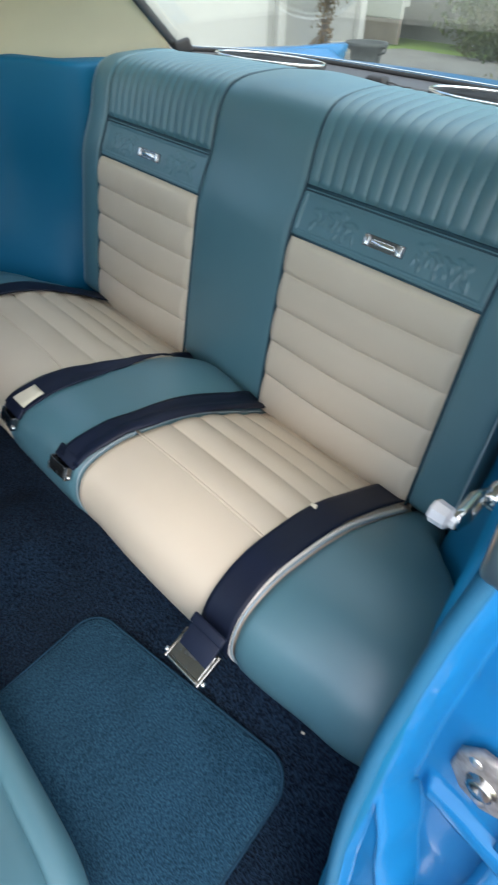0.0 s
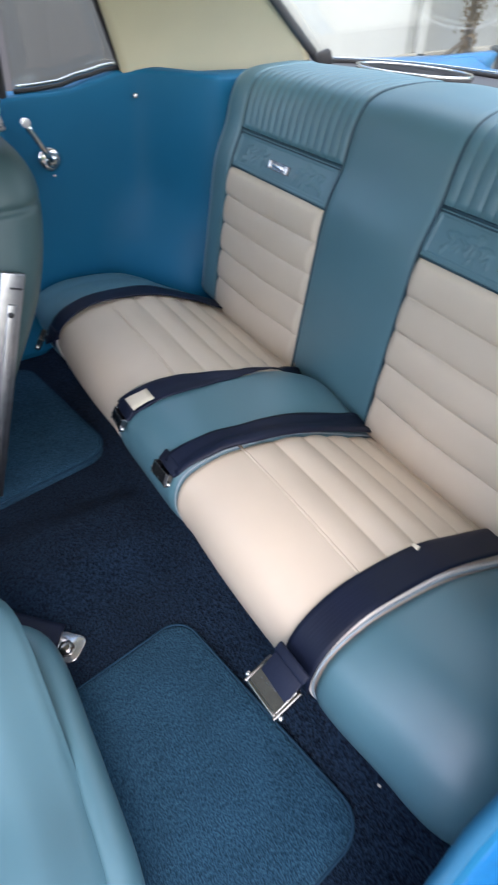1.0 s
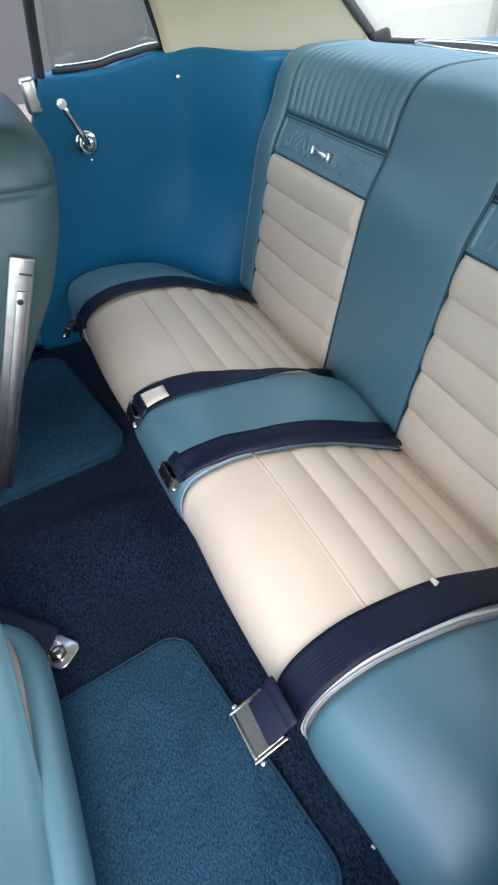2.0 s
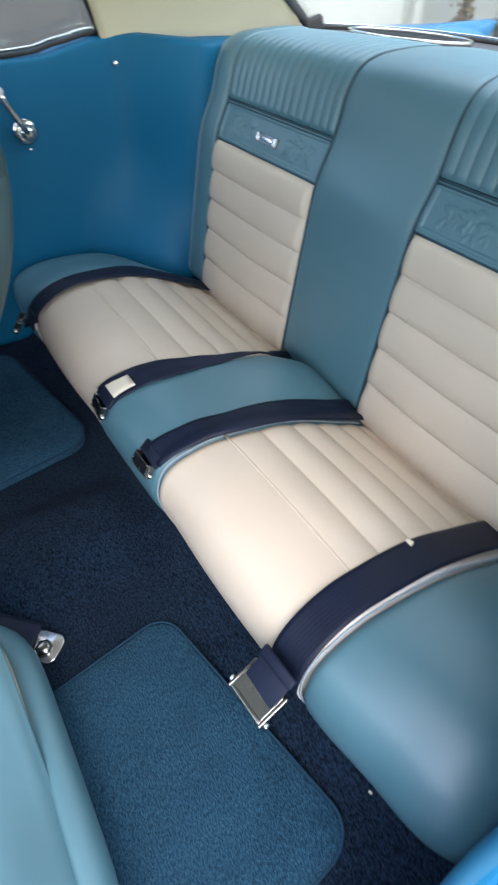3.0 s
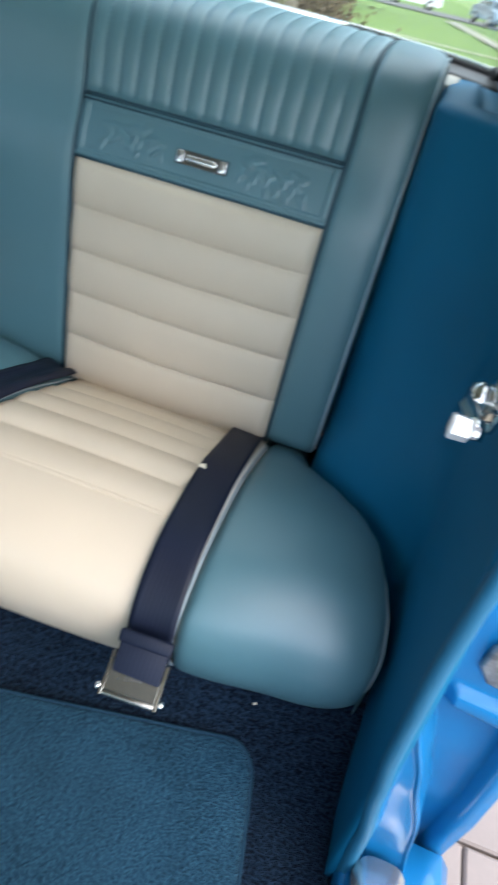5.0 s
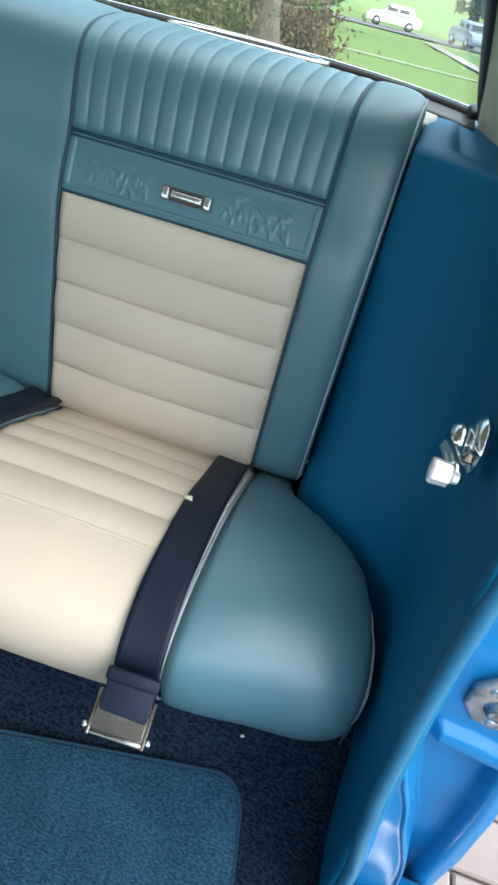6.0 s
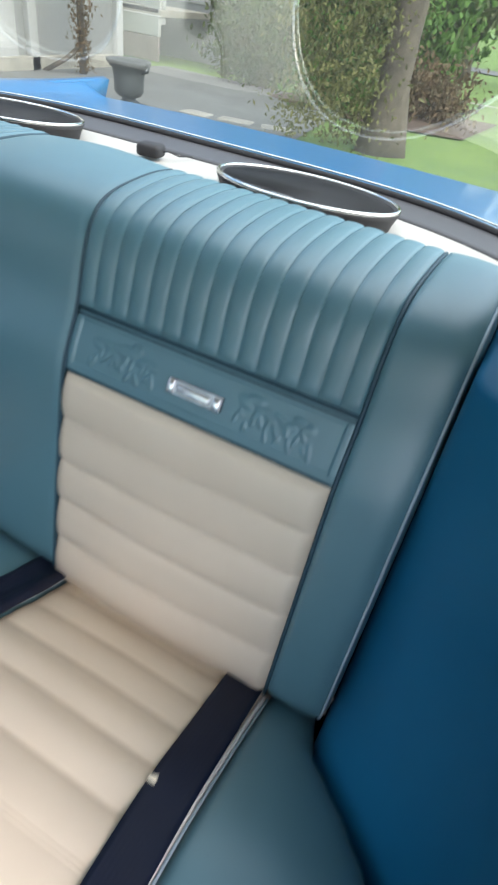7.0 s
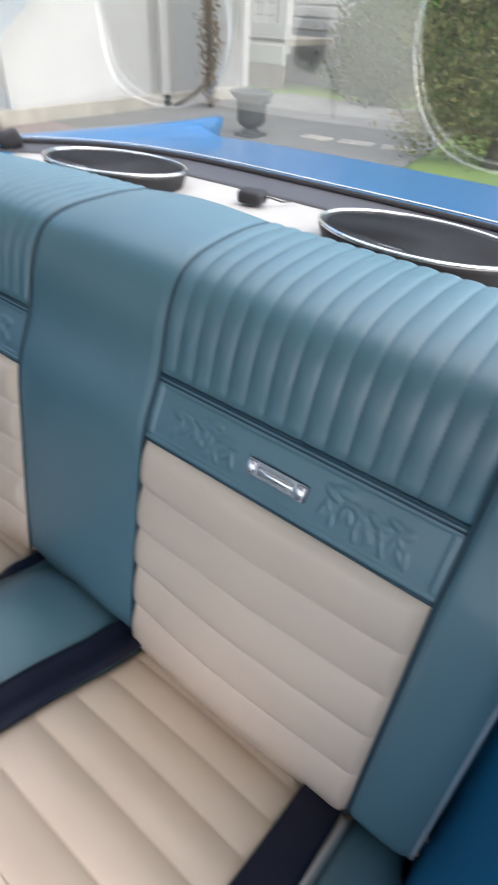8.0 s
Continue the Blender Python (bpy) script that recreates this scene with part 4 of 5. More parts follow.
# ---- floor mats ----
def floor_mat(name, cx, cy, w, h, turn, label, r=0.05, extra=0.0):
    mt = thing(name, label, "floor mat", "rear floor mats")
    m = pose(cx, cy, 0.0, 0, 0, turn)

    def outline(a, r=r, grow=0.0):
        hw, hh = w / 2 + grow, h / 2 + grow
        pts = []
        for qx, qy, st in ((hw - r, hh - r, 0), (-hw + r, hh - r, 90), (-hw + r, -hh + r, 180), (hw - r, -hh + r, 270)):
            for k in range(9):
                t = radians(st + k * 90 / 8)
                pts.append((qx + r * math.cos(t), qy + r * math.sin(t)))
        return pts
    pts = outline(0)

    def lift(p, z):
        q = m @ Vector((p[0], p[1], 0))
        q.z = floor_z(q.x, q.y) + z + 0.0012 * noise.noise((q.x * 8, q.y * 8, 1))
        return q
    bm = bmesh.new()
    rings = []
    for f in (1.0, 0.97, 0.8, 0.6, 0.4, 0.2, 0.05):
        rings.append([bm.verts.new(lift((x * f, y * f), (0.010 if f < 0.99 else 0.007) + extra)) for x, y in pts])
    low = [bm.verts.new(lift(p, 0.001)) for p in pts]
    n = len(pts)
    for a, b in zip([low] + rings, rings):
        for k in range(n):
            bm.faces.new((a[k], a[(k + 1) % n], b[(k + 1) % n], b[k]))
    bm.faces.new(rings[-1])
    part("carpet_top", bm, MATPILE, mt)
    part("binding", tube([lift(p, 0.006 + extra) for p in outline(0, r + 0.001, 0.001)], 0.0024, 8, True), MATEDGE, mt, "darker bound edge")


floor_mat("floor_mat", 0.466, -0.606, 0.412, 0.36, 9.8, "blue pile floor mat with bound edge on the navy carpet", 0.04)
floor_mat("floor_mat", -0.425, -0.675, 0.46, 0.45, 10, "thick blue pile floor mat in the far footwell", 0.06, 0.012)


# ---- front seats ----
def folded_seat():
    """Driver's seat with its back tipped forward: the rear skirt and back panel show."""
    st = thing("bucket_seat", "teal vinyl driver's seat tipped forward", "seat", "front seats")
    band = Profile([(-0.70, 0.02), (-0.668, 0.040), (-0.657, 0.068), (-0.664, 0.096), (-0.682, 0.108), (-0.697, 0.098), (-0.702, 0.06)])

    def inset(x):
        return 0.05 * (abs((x - 0.155) / 0.485 - 0.5) * 2) ** 6

    def border(u, v):
        p, n = band.at(v * band.total)
        x = lerp(0.155, 0.640, u)
        return Vector((x, p.x - inset(x) * 0.8, p.y - inset(x) * 0.4)), Vector((0, -n.x, -n.y))
    part("border", slab(border, 30, 40, 0.01), TEAL, st, "rolled teal vinyl border")

    def gape(x):
        """How far the loose back panel stands off its border."""
        return 0.10 * smoothstep(0.48, 0.17, x)

    def panel(u, v):
        x = lerp(0.165, 0.630, u)
        d = 0.80 * v ** 1.5
        h = gape(x)
        lip = 1 - smoothstep(0.0, 0.016, d)
        z = 0.106 + h * (1 - smoothstep(0.0, 0.45, d)) + table([(0.0, 0.0), (0.07, 0.052), (0.17, 0.11), (0.31, 0.185), (0.5, 0.25), (0.8, 0.25)], d) - 0.010 * lip * lip
        return Vector((x, -0.688 - d - inset(x) * 0.8, z - inset(x) * 0.4)), Vector((0, 0.25, 0.97))
    part("back_panel", slab(panel, 30, 50, 0.012), TEAL, st, "loose smooth teal back panel")

    def lining(u, v):
        x = lerp(0.19, 0.475, u)
        return Vector((x, -0.6905 - 0.0015 * v - inset(x) * 0.8, lerp(0.085, 0.100 + gape(x), v) - inset(x) * 0.4)), Vector((0, 1, 0))
    part("cream_lining", slab(lining, 24, 4, 0.003), PARCH, st, "cream lining showing at the open seam")
    part("seat_base", box((0.44, 0.50, 0.14), pose(0.40, -1.12, 0.09), 0.04, 4), TEAL, st)


folded_seat()


def upright_seat():
    st = thing("bucket_seat", "dark teal vinyl passenger seat with chrome hinge arm", "seat", "front seats")

    def hull(u, v):
        z = lerp(0.14, 0.665, v)
        a = u * math.tau
        hw = 0.235 * (1 - 0.10 * smoothstep(0.6, 1.0, v))
        top = math.sqrt(max(0.0, 1 - max(0.0, (v - 0.86) / 0.14) ** 2))
        cy = lerp(-0.660, -0.525, smoothstep(0.0, 0.9, v))
        c, s = math.cos(a), math.sin(a)
        ex = abs(c) ** 0.35 * math.copysign(1, c)
        ey = abs(s) ** 0.6 * math.copysign(1, s)
        k = 0.75 + 0.25 * top - 0.03 * math.exp(-(((z - 0.575 - 0.01 * ex) / 0.0045) ** 2))
        return Vector((-0.375 + hw * ex * k, cy + 0.085 * ey * (0.35 + 0.65 * top) * (0.45 + 0.55 * smoothstep(0.0, 0.6, v)), z))
    bm = grid(hull, 56, 130)
    bmesh.ops.remove_doubles(bm, verts=bm.verts, dist=0.0005)
    bmesh.ops.holes_fill(bm, edges=[e for e in bm.edges if e.is_boundary], sides=0)
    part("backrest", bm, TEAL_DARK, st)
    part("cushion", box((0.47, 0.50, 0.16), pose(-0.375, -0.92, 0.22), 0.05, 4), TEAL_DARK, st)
    part("seat_base", box((0.40, 0.45, 0.14), pose(-0.375, -0.92, 0.075), 0.02), BLACK, st)
    arm = part("hinge_arm", box((0.008, 0.036, 0.44), pose(-0.133, -0.602, 0.300, -20), 0.003), SCUFF, st, "scuffed chrome hinge arm")
    part("arm_ridge", box((0.006, 0.016, 0.38), pose(-0.129, -0.606, 0.280, -20), 0.002), SCUFF, arm)
    part("screw", lathe([(0.005, 0), (0.005, 0.003), (0.002, 0.005)], 12, pose(-0.129, -0.549, 0.443, 0, 90)), BLACK, arm)
    part("slot", box((0.002, 0.018, 0.003), pose(-0.1285, -0.530, 0.482, -20), 0.0005), BLACK, arm)


upright_seat()

# front belt end bolted to the floor
fb = thing("front_belt_end", "navy belt end with steel bracket bolted to the carpet", "seat belt")
part("strap", slab(lambda u, v: (Vector((lerp(0.09, 0.174, u) + (v - 0.5) * 0.046, lerp(-0.775, -0.656, u) - (v - 0.5) * 0.032, 0.018 + 0.05 * (1 - u) ** 2 + 0.012 * math.sin(u * math.pi))), Vector((0, 0, 1))), 16, 6, 0.003), WEB, fb)
part("bracket", rounded_plate(0.056, 0.048, 0.014, 0.004, pose(0.193, -0.650, 0.017, 4, -6, 41)), SILLP, fb, "steel bracket")
part("bolt", lathe([(0.014, 0.0), (0.014, 0.006), (0.0125, 0.010), (0.008, 0.013), (0.003, 0.014)], 6, pose(0.200, -0.651, 0.019, 4, -6, 12)), NICKEL, fb)

# striker on the door jamb
for px, py, pz in ((0.580, 0.026, 0.196), (0.578, 0.016, 0.174)):
    clip = thing("trim_clip", "small dull metal clip beside the backrest", "clip", "backrest clips")
    part("clip", box((0.006, 0.008, 0.009), pose(px, py, pz, 20, 0, 30), 0.0015), WORN, clip)
speck = thing("lint_speck", "white lint speck on the navy carpet", "lint")
part("speck", box((0.005, 0.003, 0.002), pose(0.618, -0.359, 0.052, 30, 0, 20), 0.0008), PAPER, speck)
sk = thing("door_striker", "worn steel door striker plate bolted to the blue jamb", "latch")
ms = pose(0.814, -0.376, 0.352, 90, 0, 0)
part("plate", lathe([(0.033, 0.0), (0.033, 0.006), (0.030, 0.008), (0.012, 0.008)], 9, ms, None, 1.0, 1.2), WORN, sk)
part("striker_pin", lathe([(0.014, 0.006), (0.014, 0.008), (0.010, 0.010), (0.012, 0.013), (0.009, 0.015)], 16, ms @ pose(-0.003, -0.004, 0)), NICKEL, sk)
for a, b in ((-0.016, 0.02), (0.016, 0.02), (0.0, -0.027)):
    part("screw", lathe([(0.006, 0.006), (0.006, 0.008), (0.003, 0.010)], 10, ms @ pose(a, b, 0)), ALU, sk)

# ---- outside ----
LAWN = mat("lawn", (0.125, 0.195, 0.028), 0.9, 0, 0.3, 1.5, 0.8, 60, tint=(0.09, 0.17, 0.035))
PAVE = mat("pink_pavers", (0.25, 0.205, 0.185), 0.85, 0, 0.2, 2.0, 0.4, 80)
JOINT = mat("paver_joint", (0.22, 0.18, 0.16), 0.9, 0, 0.2, 6.0, 0.4, 80)
WALLW = mat("white_siding", (0.28, 0.285, 0.275), 0.6, 0, 0.05, 1.0)
TRIMW = mat("white_trim", (0.40, 0.40, 0.385), 0.5, 0, 0.06, 2.0)
GREYW = mat("grey_wall", (0.050, 0.050, 0.052), 0.7, 0, 0.15, 0.6)
DRIVE = mat("grey_drive", (0.17, 0.17, 0.155), 0.9, 0, 0.25, 1.5, 0.4, 90)
STONE = mat("stone_step", (0.34, 0.32, 0.27), 0.85, 0, 0.25, 5, 0.5, 60)
BARK = mat("bark", (0.115, 0.095, 0.075), 0.9, 0, 0.45, 9, 0.9, 40, stretch=(1, 1, 0.2))
URN = mat("grey_planter", (0.042, 0.050, 0.050), 0.6, 0, 0.2, 8, 0.3, 90)
MULCH = mat("mulch", (0.09, 0.055, 0.038), 0.95, 0, 0.5, 9, 0.9, 50)
ROADM = mat("asphalt", (0.14, 0.14, 0.14), 0.9, 0, 0.2, 2, 0.4, 120)
LEAF = mat("green_leaf", (0.085, 0.17, 0.03), 0.6, 0, 0.5, 2.0, tint=(0.035, 0.085, 0.02), spec=0.2)
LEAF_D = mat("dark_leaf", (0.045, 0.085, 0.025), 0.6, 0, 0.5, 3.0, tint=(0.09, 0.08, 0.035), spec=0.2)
LEAF_I = mat("olive_leaf", (0.15, 0.14, 0.055), 0.6, 0, 0.5, 2.5, tint=(0.05, 0.07, 0.025), spec=0.2)
LEAF_B = mat("dry_leaf", (0.15, 0.10, 0.06), 0.8, 0, 0.5, 4.0, tint=(0.07, 0.06, 0.03), spec=0.2)
CARW = mat("white_car_paint", (0.75, 0.76, 0.78), 0.3, 0, 0.03, 1, coat=1.0)
CARB = mat("blue_grey_car_paint", (0.25, 0.33, 0.42), 0.3, 0.2, 0.03, 1, coat=1.0)
DARKG = mat("dark_glass_and_shade", (0.02, 0.022, 0.025), 0.1)
GZ = -0.30


def ground_z(y):
    return GZ - 0.037 * max(0.0, y - 8.0) + 0.037 * max(0.0, y - 75.0)


def ground_sheet():
    def fn(u, v):
        y = (lerp(-300, -6, v / 0.2) if v < 0.2 else lerp(-6, 90, (v - 0.2) / 0.6) if v < 0.8 else lerp(90, 900, (v - 0.8) / 0.2))
        x = (u - 0.5) * (600 if abs(u - 0.5) > 0.4 else 150)
        return Vector((x, y, ground_z(y) + 0.05 * noise.noise((x * 0.2, y * 0.2, 0)) * (1 if y > 4 else 0)))
    return grid(fn, 60, 100)


part("ground", ground_sheet(), LAWN, None, "green mown lawn", kind="structure")


def block(name, size, m, material, label, kind="structure", parent=None):
    return part(name, box(size, m, 0.008, 1), material, parent, label, False, kind)


pave = block("pavement", (10.6, 11.5, 0.06), pose(-0.9, -1.6, GZ + 0.0), JOINT, "pinkish paved driveway beside the car")
road = part("road", grid(lambda u, v: Vector((lerp(-80, 80, u), lerp(46, 64, v), ground_z(lerp(46, 64, v)) + 0.06)), 30, 4), ROADM, None, "grey asphalt street", kind="structure")
part("path", grid(lambda u, v: Vector((lerp(-5.0, 9, u), lerp(14.9, 15.12, v) + 0.8 * u, ground_z(15.2 + 0.8 * u) + 0.04)), 20, 3), STONE, None, "pale stone garden path", kind="structure")
part("walkway", grid(lambda u, v: Vector((lerp(2.2, -0.6, u) + lerp(-0.2, 0.25, v) * (1 + u), lerp(16.2, 40.0, u), ground_z(lerp(16.2, 40.0, u)) + 0.045)), 24, 3), STONE, None, "pale walkway running down to the street", kind="structure")
part("mulch_bed", grid(lambda u, v: Vector((-2.1 + lerp(-1.6, 1.35, u), 9.3 + lerp(-1.35, 1.8, v) - 0.3 * math.sin(math.pi * u), ground_z(9.3 + lerp(-1.35, 1.8, v)) + 0.10 * math.sin(math.pi * u) * math.sin(math.pi * v) + 0.03)), 20, 20), MULCH, None, "brown mulch planting bed", kind="structure")
part("driveway", grid(lambda u, v: Vector((lerp(-6.0, lerp(-1.75, -2.6, v), u), lerp(4.1, 9.0, v), ground_z(lerp(4.1, 9.0, v)) + 0.032)), 12, 14), DRIVE, None, "grey paved drive running on past the urn", kind="structure")

# garage front and house
house = thing("house", "white painted house with garage front and porch", "house")
block("garage_wall", (0.3, 5.4, 4.6), pose(-6.15, 5.05, GZ + 2.3), WALLW, "", "", house)
for py in (3.4, 6.0, 7.68):
    block("pilaster", (0.10, 0.14, 4.5), pose(-5.96, py, GZ + 2.25), TRIMW, "", "", house)
block("garage_door", (0.06, 2.1, 2.5), pose(-5.97, 4.7, GZ + 1.27), TRIMW, "white panelled garage door", "", house)
block("base_course", (0.12, 5.4, 0.18), pose(-5.97, 5.05, GZ + 0.09), STONE, "", "", house)
block("return_wall", (2.85, 0.3, 4.6), pose(-7.78, 7.55, GZ + 2.3), WALLW, "", "", house)
block("house_wall", (9, 0.3, 5.5), pose(-10.6, 11.4, GZ + 2.6), WALLW, "", "", house)
for k in range(12):
    block("siding_board", (9, 0.03, 0.16), pose(-10.6, 11.23, GZ + 0.9 + k * 0.2, 6), TRIMW, "", "", house)
block("porch_floor", (4.0, 1.6, 0.10), pose(-8.5, 10.3, GZ + 0.66), STONE, "", "", house)
block("porch_base", (4.0, 0.05, 0.36), pose(-8.5, 9.46, GZ + 0.15), PAVE, "pinkish brick porch base", "", house)
block("porch_fascia", (4.0, 0.08, 0.29), pose(-8.5, 9.47, GZ + 0.48), TRIMW, "", "", house)
# solid dark strip painted in for the shade below the rail
block("porch_gap_shade", (3.9, 0.05, 0.06), pose(-8.5, 9.52, GZ + 0.685), DARKG, "dark strip for the shaded gap under the porch rail", "", house)
block("porch_rail", (4.0, 0.09, 0.20), pose(-8.5, 9.6, GZ + 0.83), TRIMW, "", "", house)
for k in range(14):
    block("baluster", (0.07, 0.07, 0.6), pose(-10.2 + k * 0.26, 9.6, GZ + 1.23), TRIMW, "", "", house)
block("porch_rail", (4.0, 0.09, 0.09), pose(-8.5, 9.6, GZ + 1.57), TRIMW, "", "", house)
block("porch_post", (0.18, 0.18, 3.2), pose(-6.62, 9.6, GZ + 2.1), TRIMW, "", "", house)
block("grey_side_wall", (0.3, 12, 2.7), pose(-6.15, -3.66, GZ + 1.35), GREYW, "plain dark grey wall", "", house)
# pale strip on the wall, painted for a line reflected in the side window
block("reflection_band", (0.04, 12, 0.05), pose(-5.98, -3.66, GZ + 2.0), TRIMW, "", "", house)


# ---- plants ----
def leaves(place, count, size, seed, bm=None):
    """Many small bent leaves at points that place(rng) gives."""
    rng = random.Random(seed)
    bm = bm or bmesh.new()
    for _ in range(count):
        c = place(rng)
        if c is None:
            continue
        m = Euler((rng.uniform(0, 6.3), rng.uniform(0, 6.3), rng.uniform(0, 6.3))).to_matrix()
        l, w = size * rng.uniform(0.6, 1.4), size * rng.uniform(0.3, 0.6)
        a, b, d, e = (bm.verts.new(c + m @ Vector(q)) for q in ((-l, 0, 0), (0, -w, 0.15 * l), (l, 0, 0), (0, w, 0.15 * l)))
        bm.faces.new((a, b, d, e))
    return bm


def clumps(centre, radius, count, seed):
    """Centres of leaf clumps inside an uneven crown."""
    rng = random.Random(seed)
    out = []
    for _ in range(count):
        d = Vector((rng.gauss(0, 1), rng.gauss(0, 1), rng.gauss(0, 1))).normalized()
        r = rng.uniform(0.35, 1.0) * (0.75 + 0.45 * noise.noise(d * 1.7 + Vector((seed, 0, 0))))
        out.append((Vector(centre) + Vector((d.x * radius[0], d.y * radius[1], d.z * radius[2])) * r, rng.uniform(0.12, 0.3)))
    return out


def from_clumps(cl):
    def place(rng):
        c, r = rng.choice(cl)
        return c + Vector((rng.gauss(0, 1), rng.gauss(0, 1), rng.gauss(0, 1))) * r
    return place


def tree(x, y, height, trunk, crown, seed, leaf=LEAF, label="green leafy tree on the lawn", count=3500, size=0.09, sway=1.0):
    t = thing("tree", label, "tree", "garden trees")
    rng = random.Random(seed)
    z0 = ground_z(y)
    lean = Vector((rng.uniform(-0.1, 0.1) * sway, rng.uniform(-0.1, 0.1) * sway, 1))
    pts = [Vector((x, y, z0 - 0.05)) + lean * (height * k / 10) + Vector((0.05 * math.sin(k + seed), 0.05 * math.cos(k * 1.3), 0)) * sway for k in range(11)]
    bm = tube(pts, lambda s: trunk * (1.35 - 0.45 * min(1, s * 6)) * (1 - 0.55 * s), 14)
    for v in bm.verts:
        v.co += Vector((v.co.x - x, v.co.y - y, 0)) * 0.25 * noise.noise((v.co.x * 5, v.co.y * 5, v.co.z * 1.5))
    part("trunk", bm, BARK, t)
    cz = pts[-1].copy()
    cl = clumps((cz.x, cz.y, cz.z), crown, 90, seed)
    for k in range(6):
        c = cl[k * 7][0]
        a = pts[6 + k % 4]
        part("limb", tube([a, a.lerp(c, 0.5) + Vector((0, 0, 0.2)), c], lambda s: trunk * 0.32 * (1 - 0.75 * s), 8), BARK, t)
    part("crown", leaves(from_clumps(cl), count, size, seed), leaf, t, smooth=False)
    return t


big = tree(-1.25, 6.1, 3.6, 0.20, (2.4, 2.2, 1.3), 3, LEAF, "large tree with grey-brown bark and ivy", 2600, sway=0.25)
ivy_rng = [(Vector((-1.74 + 0.36 * math.sin(k * 2.1), 5.88 + 0.26 * math.cos(k * 1.7), GZ + 0.15 + 0.048 * k)), 0.17) for k in range(60)]
part("ivy", leaves(from_clumps(ivy_rng), 11000, 0.030, 8), LEAF_I, big, "olive-brown ivy and shoots round the trunk", False)
tree(-3.6, 13.5, 1.9, 0.10, (2.4, 1.8, 1.3), 11, LEAF, count=4500, size=0.10)
tree(-6.2, 17.0, 3.0, 0.16, (3.2, 2.5, 2.4), 12, LEAF, count=4500, size=0.13)
tree(-4.6, 24.0, 3.4, 0.18, (3.0, 2.6, 2.4), 13, LEAF_D, count=4500, size=0.14)
tree(-9.5, 20.0, 3.4, 0.18, (3.4, 2.6, 2.8), 14, LEAF, count=4500, size=0.15)
tree(5.5, 36.0, 4.5, 0.25, (4.5, 3.5, 3.2), 15, LEAF, count=4500, size=0.2)
tree(-5.0, 30.0, 4.0, 0.22, (4.5, 3.5, 3.4), 16, LEAF_D, count=4500, size=0.2)
tree(2.0, 66.0, 5.0, 0.3, (8, 5, 4.5), 17, LEAF_D, count=4500, size=0.35)
tree(-12.0, 64.0, 5.0, 0.3, (8, 5, 4.8), 18, LEAF, count=4500, size=0.35)
tree(14.0, 66.0, 5.0, 0.3, (8, 5, 4.8), 19, LEAF, count=4500, size=0.35)


def bush(x, y, r, h, seed, leaf, label, count=2200, size=0.045):
    b = thing("bush", label, "bush", "garden bushes")
    z0 = ground_z(y)
    cl = clumps((x, y, z0 + h * 0.55), (r, r, h * 0.55), 60, seed)
    for k in range(5):
        part("stem", tube([(x + 0.05 * k - 0.1, y, z0), cl[k][0]], 0.012, 6), BARK, b)
    part("foliage", leaves(from_clumps(cl), count, size, seed), leaf, b, smooth=False)


bush(-1.45, 9.0, 0.55, 0.5, 31, LEAF_B, "low reddish-brown shrub in the mulch bed")
bush(-2.1, 9.5, 0.55, 0.55, 32, LEAF_B, "low reddish-brown shrub in the mulch bed")
bush(-4.4, 12.2, 0.9, 1.0, 33, LEAF, "leafy green garden shrub", 5000, 0.06)
bush(-5.3, 10.6, 0.8, 1.3, 34, LEAF_D, "dark green garden shrub", 6000, 0.06)
bush(-4.3, 9.2, 0.55, 0.9, 35, LEAF_D, "leafy green garden shrub", 6000, 0.05)
bush(-2.6, 8.2, 0.5, 0.5, 36, LEAF, "leafy green garden shrub", 4000, 0.045)

hedge = thing("hedge", "dense green garden hedge beyond the drive", "hedge", kind="stuff")
hedge_rng = random.Random(61)
hc = [(Vector((lerp(-6.6, -2.2, hedge_rng.random()), 12.6 + hedge_rng.uniform(-0.5, 0.5) + 0.3 * math.sin(k), ground_z(12.6) + hedge_rng.random() ** 0.8 * (2.3 + 0.5 * math.sin(k * 0.7)))), 0.16) for k in range(220)]
part("foliage", leaves(from_clumps(hc), 30000, 0.095, 62), LEAF, hedge, smooth=False, kind="stuff")
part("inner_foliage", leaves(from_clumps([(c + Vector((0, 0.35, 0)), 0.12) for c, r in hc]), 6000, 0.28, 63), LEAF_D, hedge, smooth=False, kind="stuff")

vine = thing("climbing_vine", "bare brown climber on a pole by the garage corner", "plant")
part("pole", tube([(-5.55, 6.45, GZ), (-5.55, 6.45, GZ + 3.4)], 0.045, 10), BARK, vine)
vc = [(Vector((-5.55 + 0.06 * math.sin(k * 1.9), 6.45 + 0.06 * math.cos(k * 2.3), GZ + 0.1 + 0.06 * k)), 0.055) for k in range(52)]
part("foliage", leaves(from_clumps(vc), 1800, 0.03, 41), LEAF_B, vine, smooth=False)
part("root", tube([(-5.9, 6.1, GZ + 0.02), (-5.7, 6.3, GZ + 0.18), (-5.55, 6.45, GZ + 0.35)], 0.03, 8), BARK, vine)

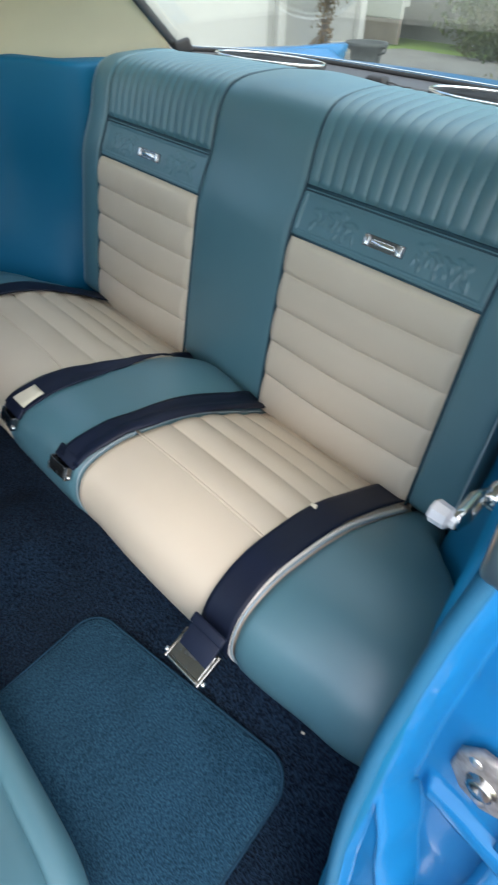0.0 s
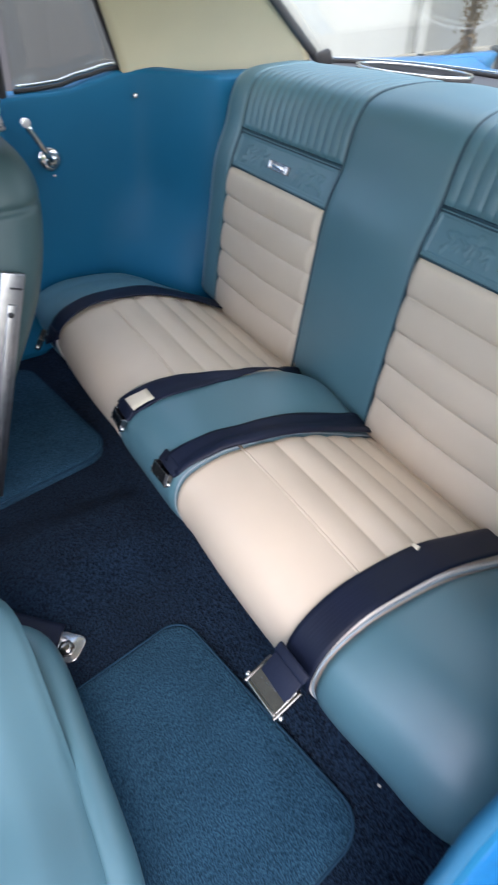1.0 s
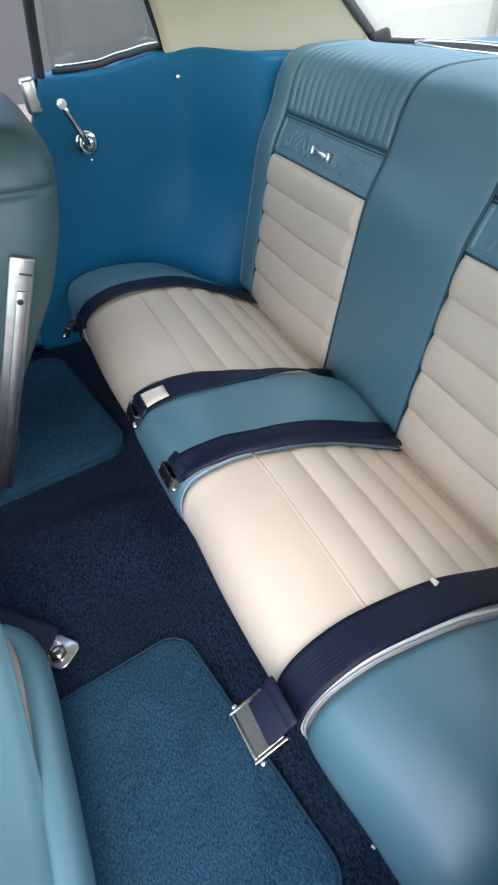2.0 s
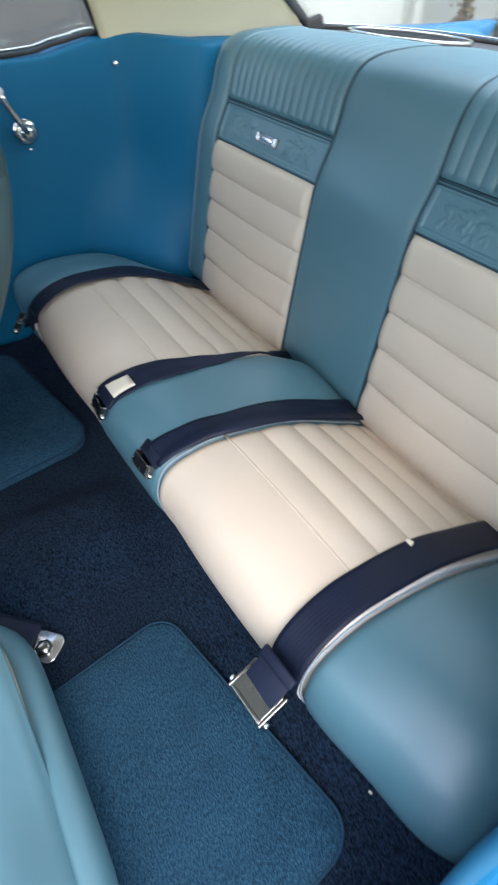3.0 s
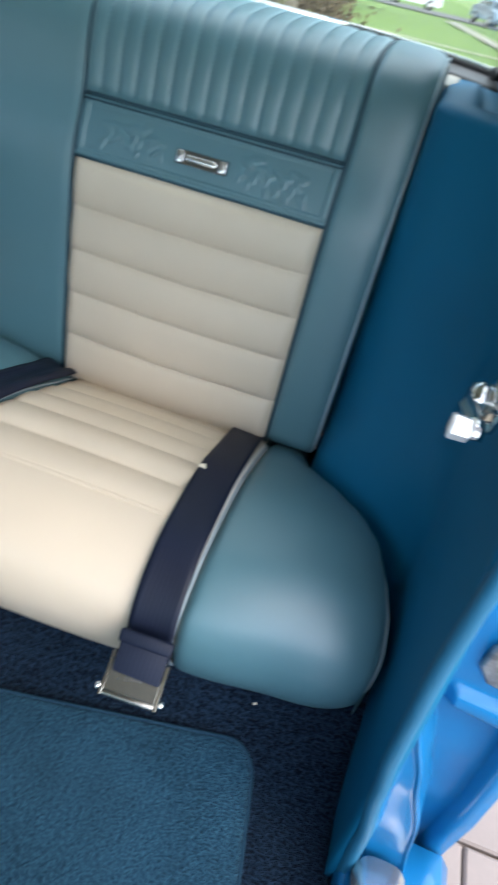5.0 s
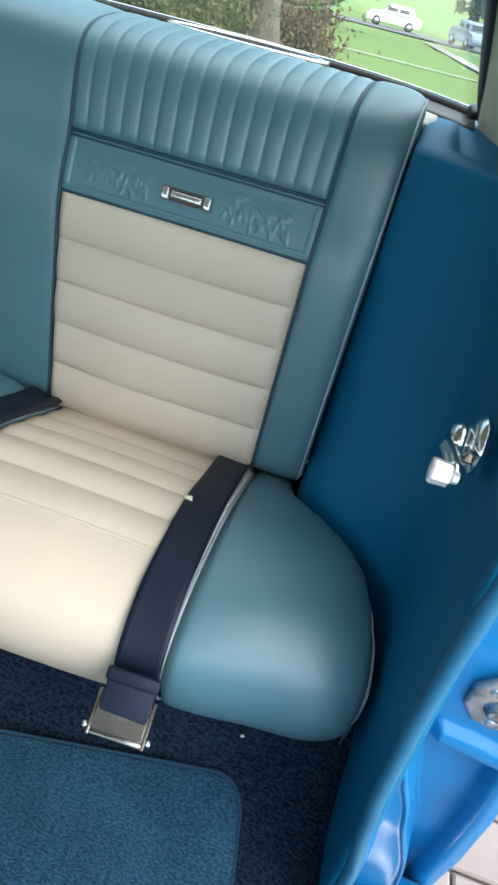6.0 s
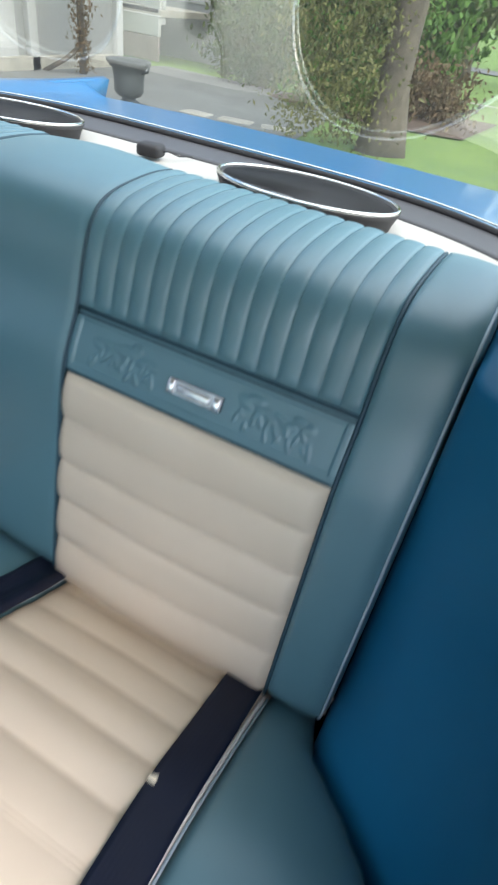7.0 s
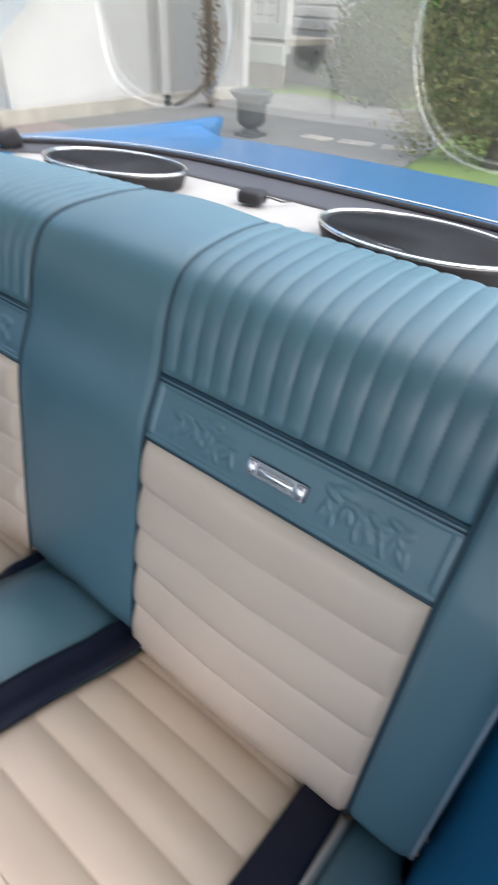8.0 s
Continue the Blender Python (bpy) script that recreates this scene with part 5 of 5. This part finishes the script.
urn = thing("urn_planter", "grey urn planter on the drive beside the house", "planter")
part("bowl", lathe([(0.105, 0.06), (0.11, 0.08), (0.070, 0.10), (0.074, 0.12), (0.125, 0.14), (0.155, 0.18), (0.155, 0.25), (0.163, 0.33), (0.180, 0.40), (0.225, 0.425), (0.234, 0.450), (0.225, 0.462), (0.185, 0.456), (0.155, 0.40)], 28, pose(-3.85, 5.25, GZ)), URN, urn)
part("plinth", box((0.26, 0.26, 0.07), pose(-3.85, 5.25, GZ + 0.03), 0.01), URN, urn)
for e in (-1, 1):
    part("handle", tube([(-3.85 + e * 0.17, 5.25, GZ + 0.36), (-3.85 + e * 0.245, 5.25, GZ + 0.385), (-3.85 + e * 0.262, 5.25, GZ + 0.435), (-3.85 + e * 0.222, 5.25, GZ + 0.445)], 0.012, 8), URN, urn)

for k in range(3):
    st = thing("edging_stone", "pale flat edging stone in the grass", "stone", "edging stones")
    part("slab", box((0.34 + 0.05 * (k % 2), 0.22, 0.05), pose(-3.3 + 0.45 * k, 5.75 + 0.1 * k, GZ + 0.018, 0, 0, 12 * k), 0.02), STONE, st)


# ---- parked cars on the street ----
def hull(outline, halves):
    """A body from a closed side outline, with (half width, scale about its middle height) rings from side to side."""
    bm = bmesh.new()
    cx = sum(p[0] for p in outline) / len(outline)
    cz = sum(p[1] for p in outline) / len(outline)
    rings = [[bm.verts.new((cx + (x - cx) * k, w, cz + (z - cz) * k)) for x, z in outline] for w, k in halves]
    n = len(outline)
    for a, b in zip(rings, rings[1:]):
        for k in range(n):
            bm.faces.new((a[k], a[(k + 1) % n], b[(k + 1) % n], b[k]))
    bm.faces.new(rings[0][::-1])
    bm.faces.new(rings[-1])
    return bm


def parked(x, y, turn, paint, label):
    c = thing("parked_car", label, "car", "parked cars")
    m = pose(x, y, ground_z(y) + 0.08, 0, 0, turn)
    sides = ((-0.86, 0.93), (-0.88, 0.97), (-0.84, 1.0), (0.84, 1.0), (0.88, 0.97), (0.86, 0.93))
    body = hull([(-2.2, 0.30), (2.25, 0.30), (2.28, 0.60), (2.15, 0.92), (1.55, 1.0), (-1.0, 1.0), (-1.95, 0.88), (-2.22, 0.65)], sides)
    body.transform(m)
    part("body", body, paint, c)
    cabin = hull([(-1.05, 0.96), (1.75, 0.96), (1.35, 1.46), (1.05, 1.52), (-0.25, 1.50), (-0.45, 1.44)], ((-0.72, 0.86), (-0.68, 1.0), (0.68, 1.0), (0.72, 0.86)))
    cabin.transform(m)
    part("cabin", cabin, paint, c)
    for e in (-1, 1):
        for wx, wl in ((-0.25, 0.85), (0.72, 0.80)):
            part("window", box((wl, 0.03, 0.30), m @ pose(wx, e * 0.715, 1.23, 8 * e), 0.02), DARKG, c)
    part("windscreen", box((0.03, 1.15, 0.40), m @ pose(-0.80, 0, 1.23, 0, 50, 0), 0.01), DARKG, c)
    part("rear_window", box((0.03, 1.10, 0.36), m @ pose(1.60, 0, 1.24, 0, -38, 0), 0.01), DARKG, c)
    for a in (-1.35, 1.35):
        for e in (-1, 1):
            wh = part("wheel", lathe([(0.33, -0.1), (0.34, -0.06), (0.34, 0.06), (0.33, 0.1)], 20, m @ pose(a, e * 0.80, 0.28, 90)), BLACK, c)
            part("rim", lathe([(0.20, -0.11), (0.21, 0.11)], 16, m @ pose(a, e * 0.80, 0.28, 90)), ALU, wh)


parked(-4.5, 58, 6, CARW, "white parked car on the far street")
parked(1.8, 50, 112, CARB, "blue-grey parked car on the far street")

# pavers of the drive, laid in a running pattern
def pavers():
    rng = random.Random(5)
    meshes = []
    for k in range(4):
        bm = box((0.195, 0.095, 0.03), None, 0.004, 1)
        me = bpy.data.meshes.new("paver")
        bm.to_mesh(me)
        bm.free()
        me.materials.append(PAVE)
        meshes.append(me)
    for i in range(12):
        for j in range(22):
            ob = new("paver", meshes[(i * 7 + j * 3) % 4])
            ob.parent = pave
            ob.matrix_world = pose(0.92 + i * 0.2 + (0.1 if j % 2 else 0), -1.15 + j * 0.1, GZ + 0.032 + rng.uniform(-0.002, 0.002), rng.uniform(-0.5, 0.5), rng.uniform(-0.5, 0.5), rng.uniform(-1, 1))


pavers()
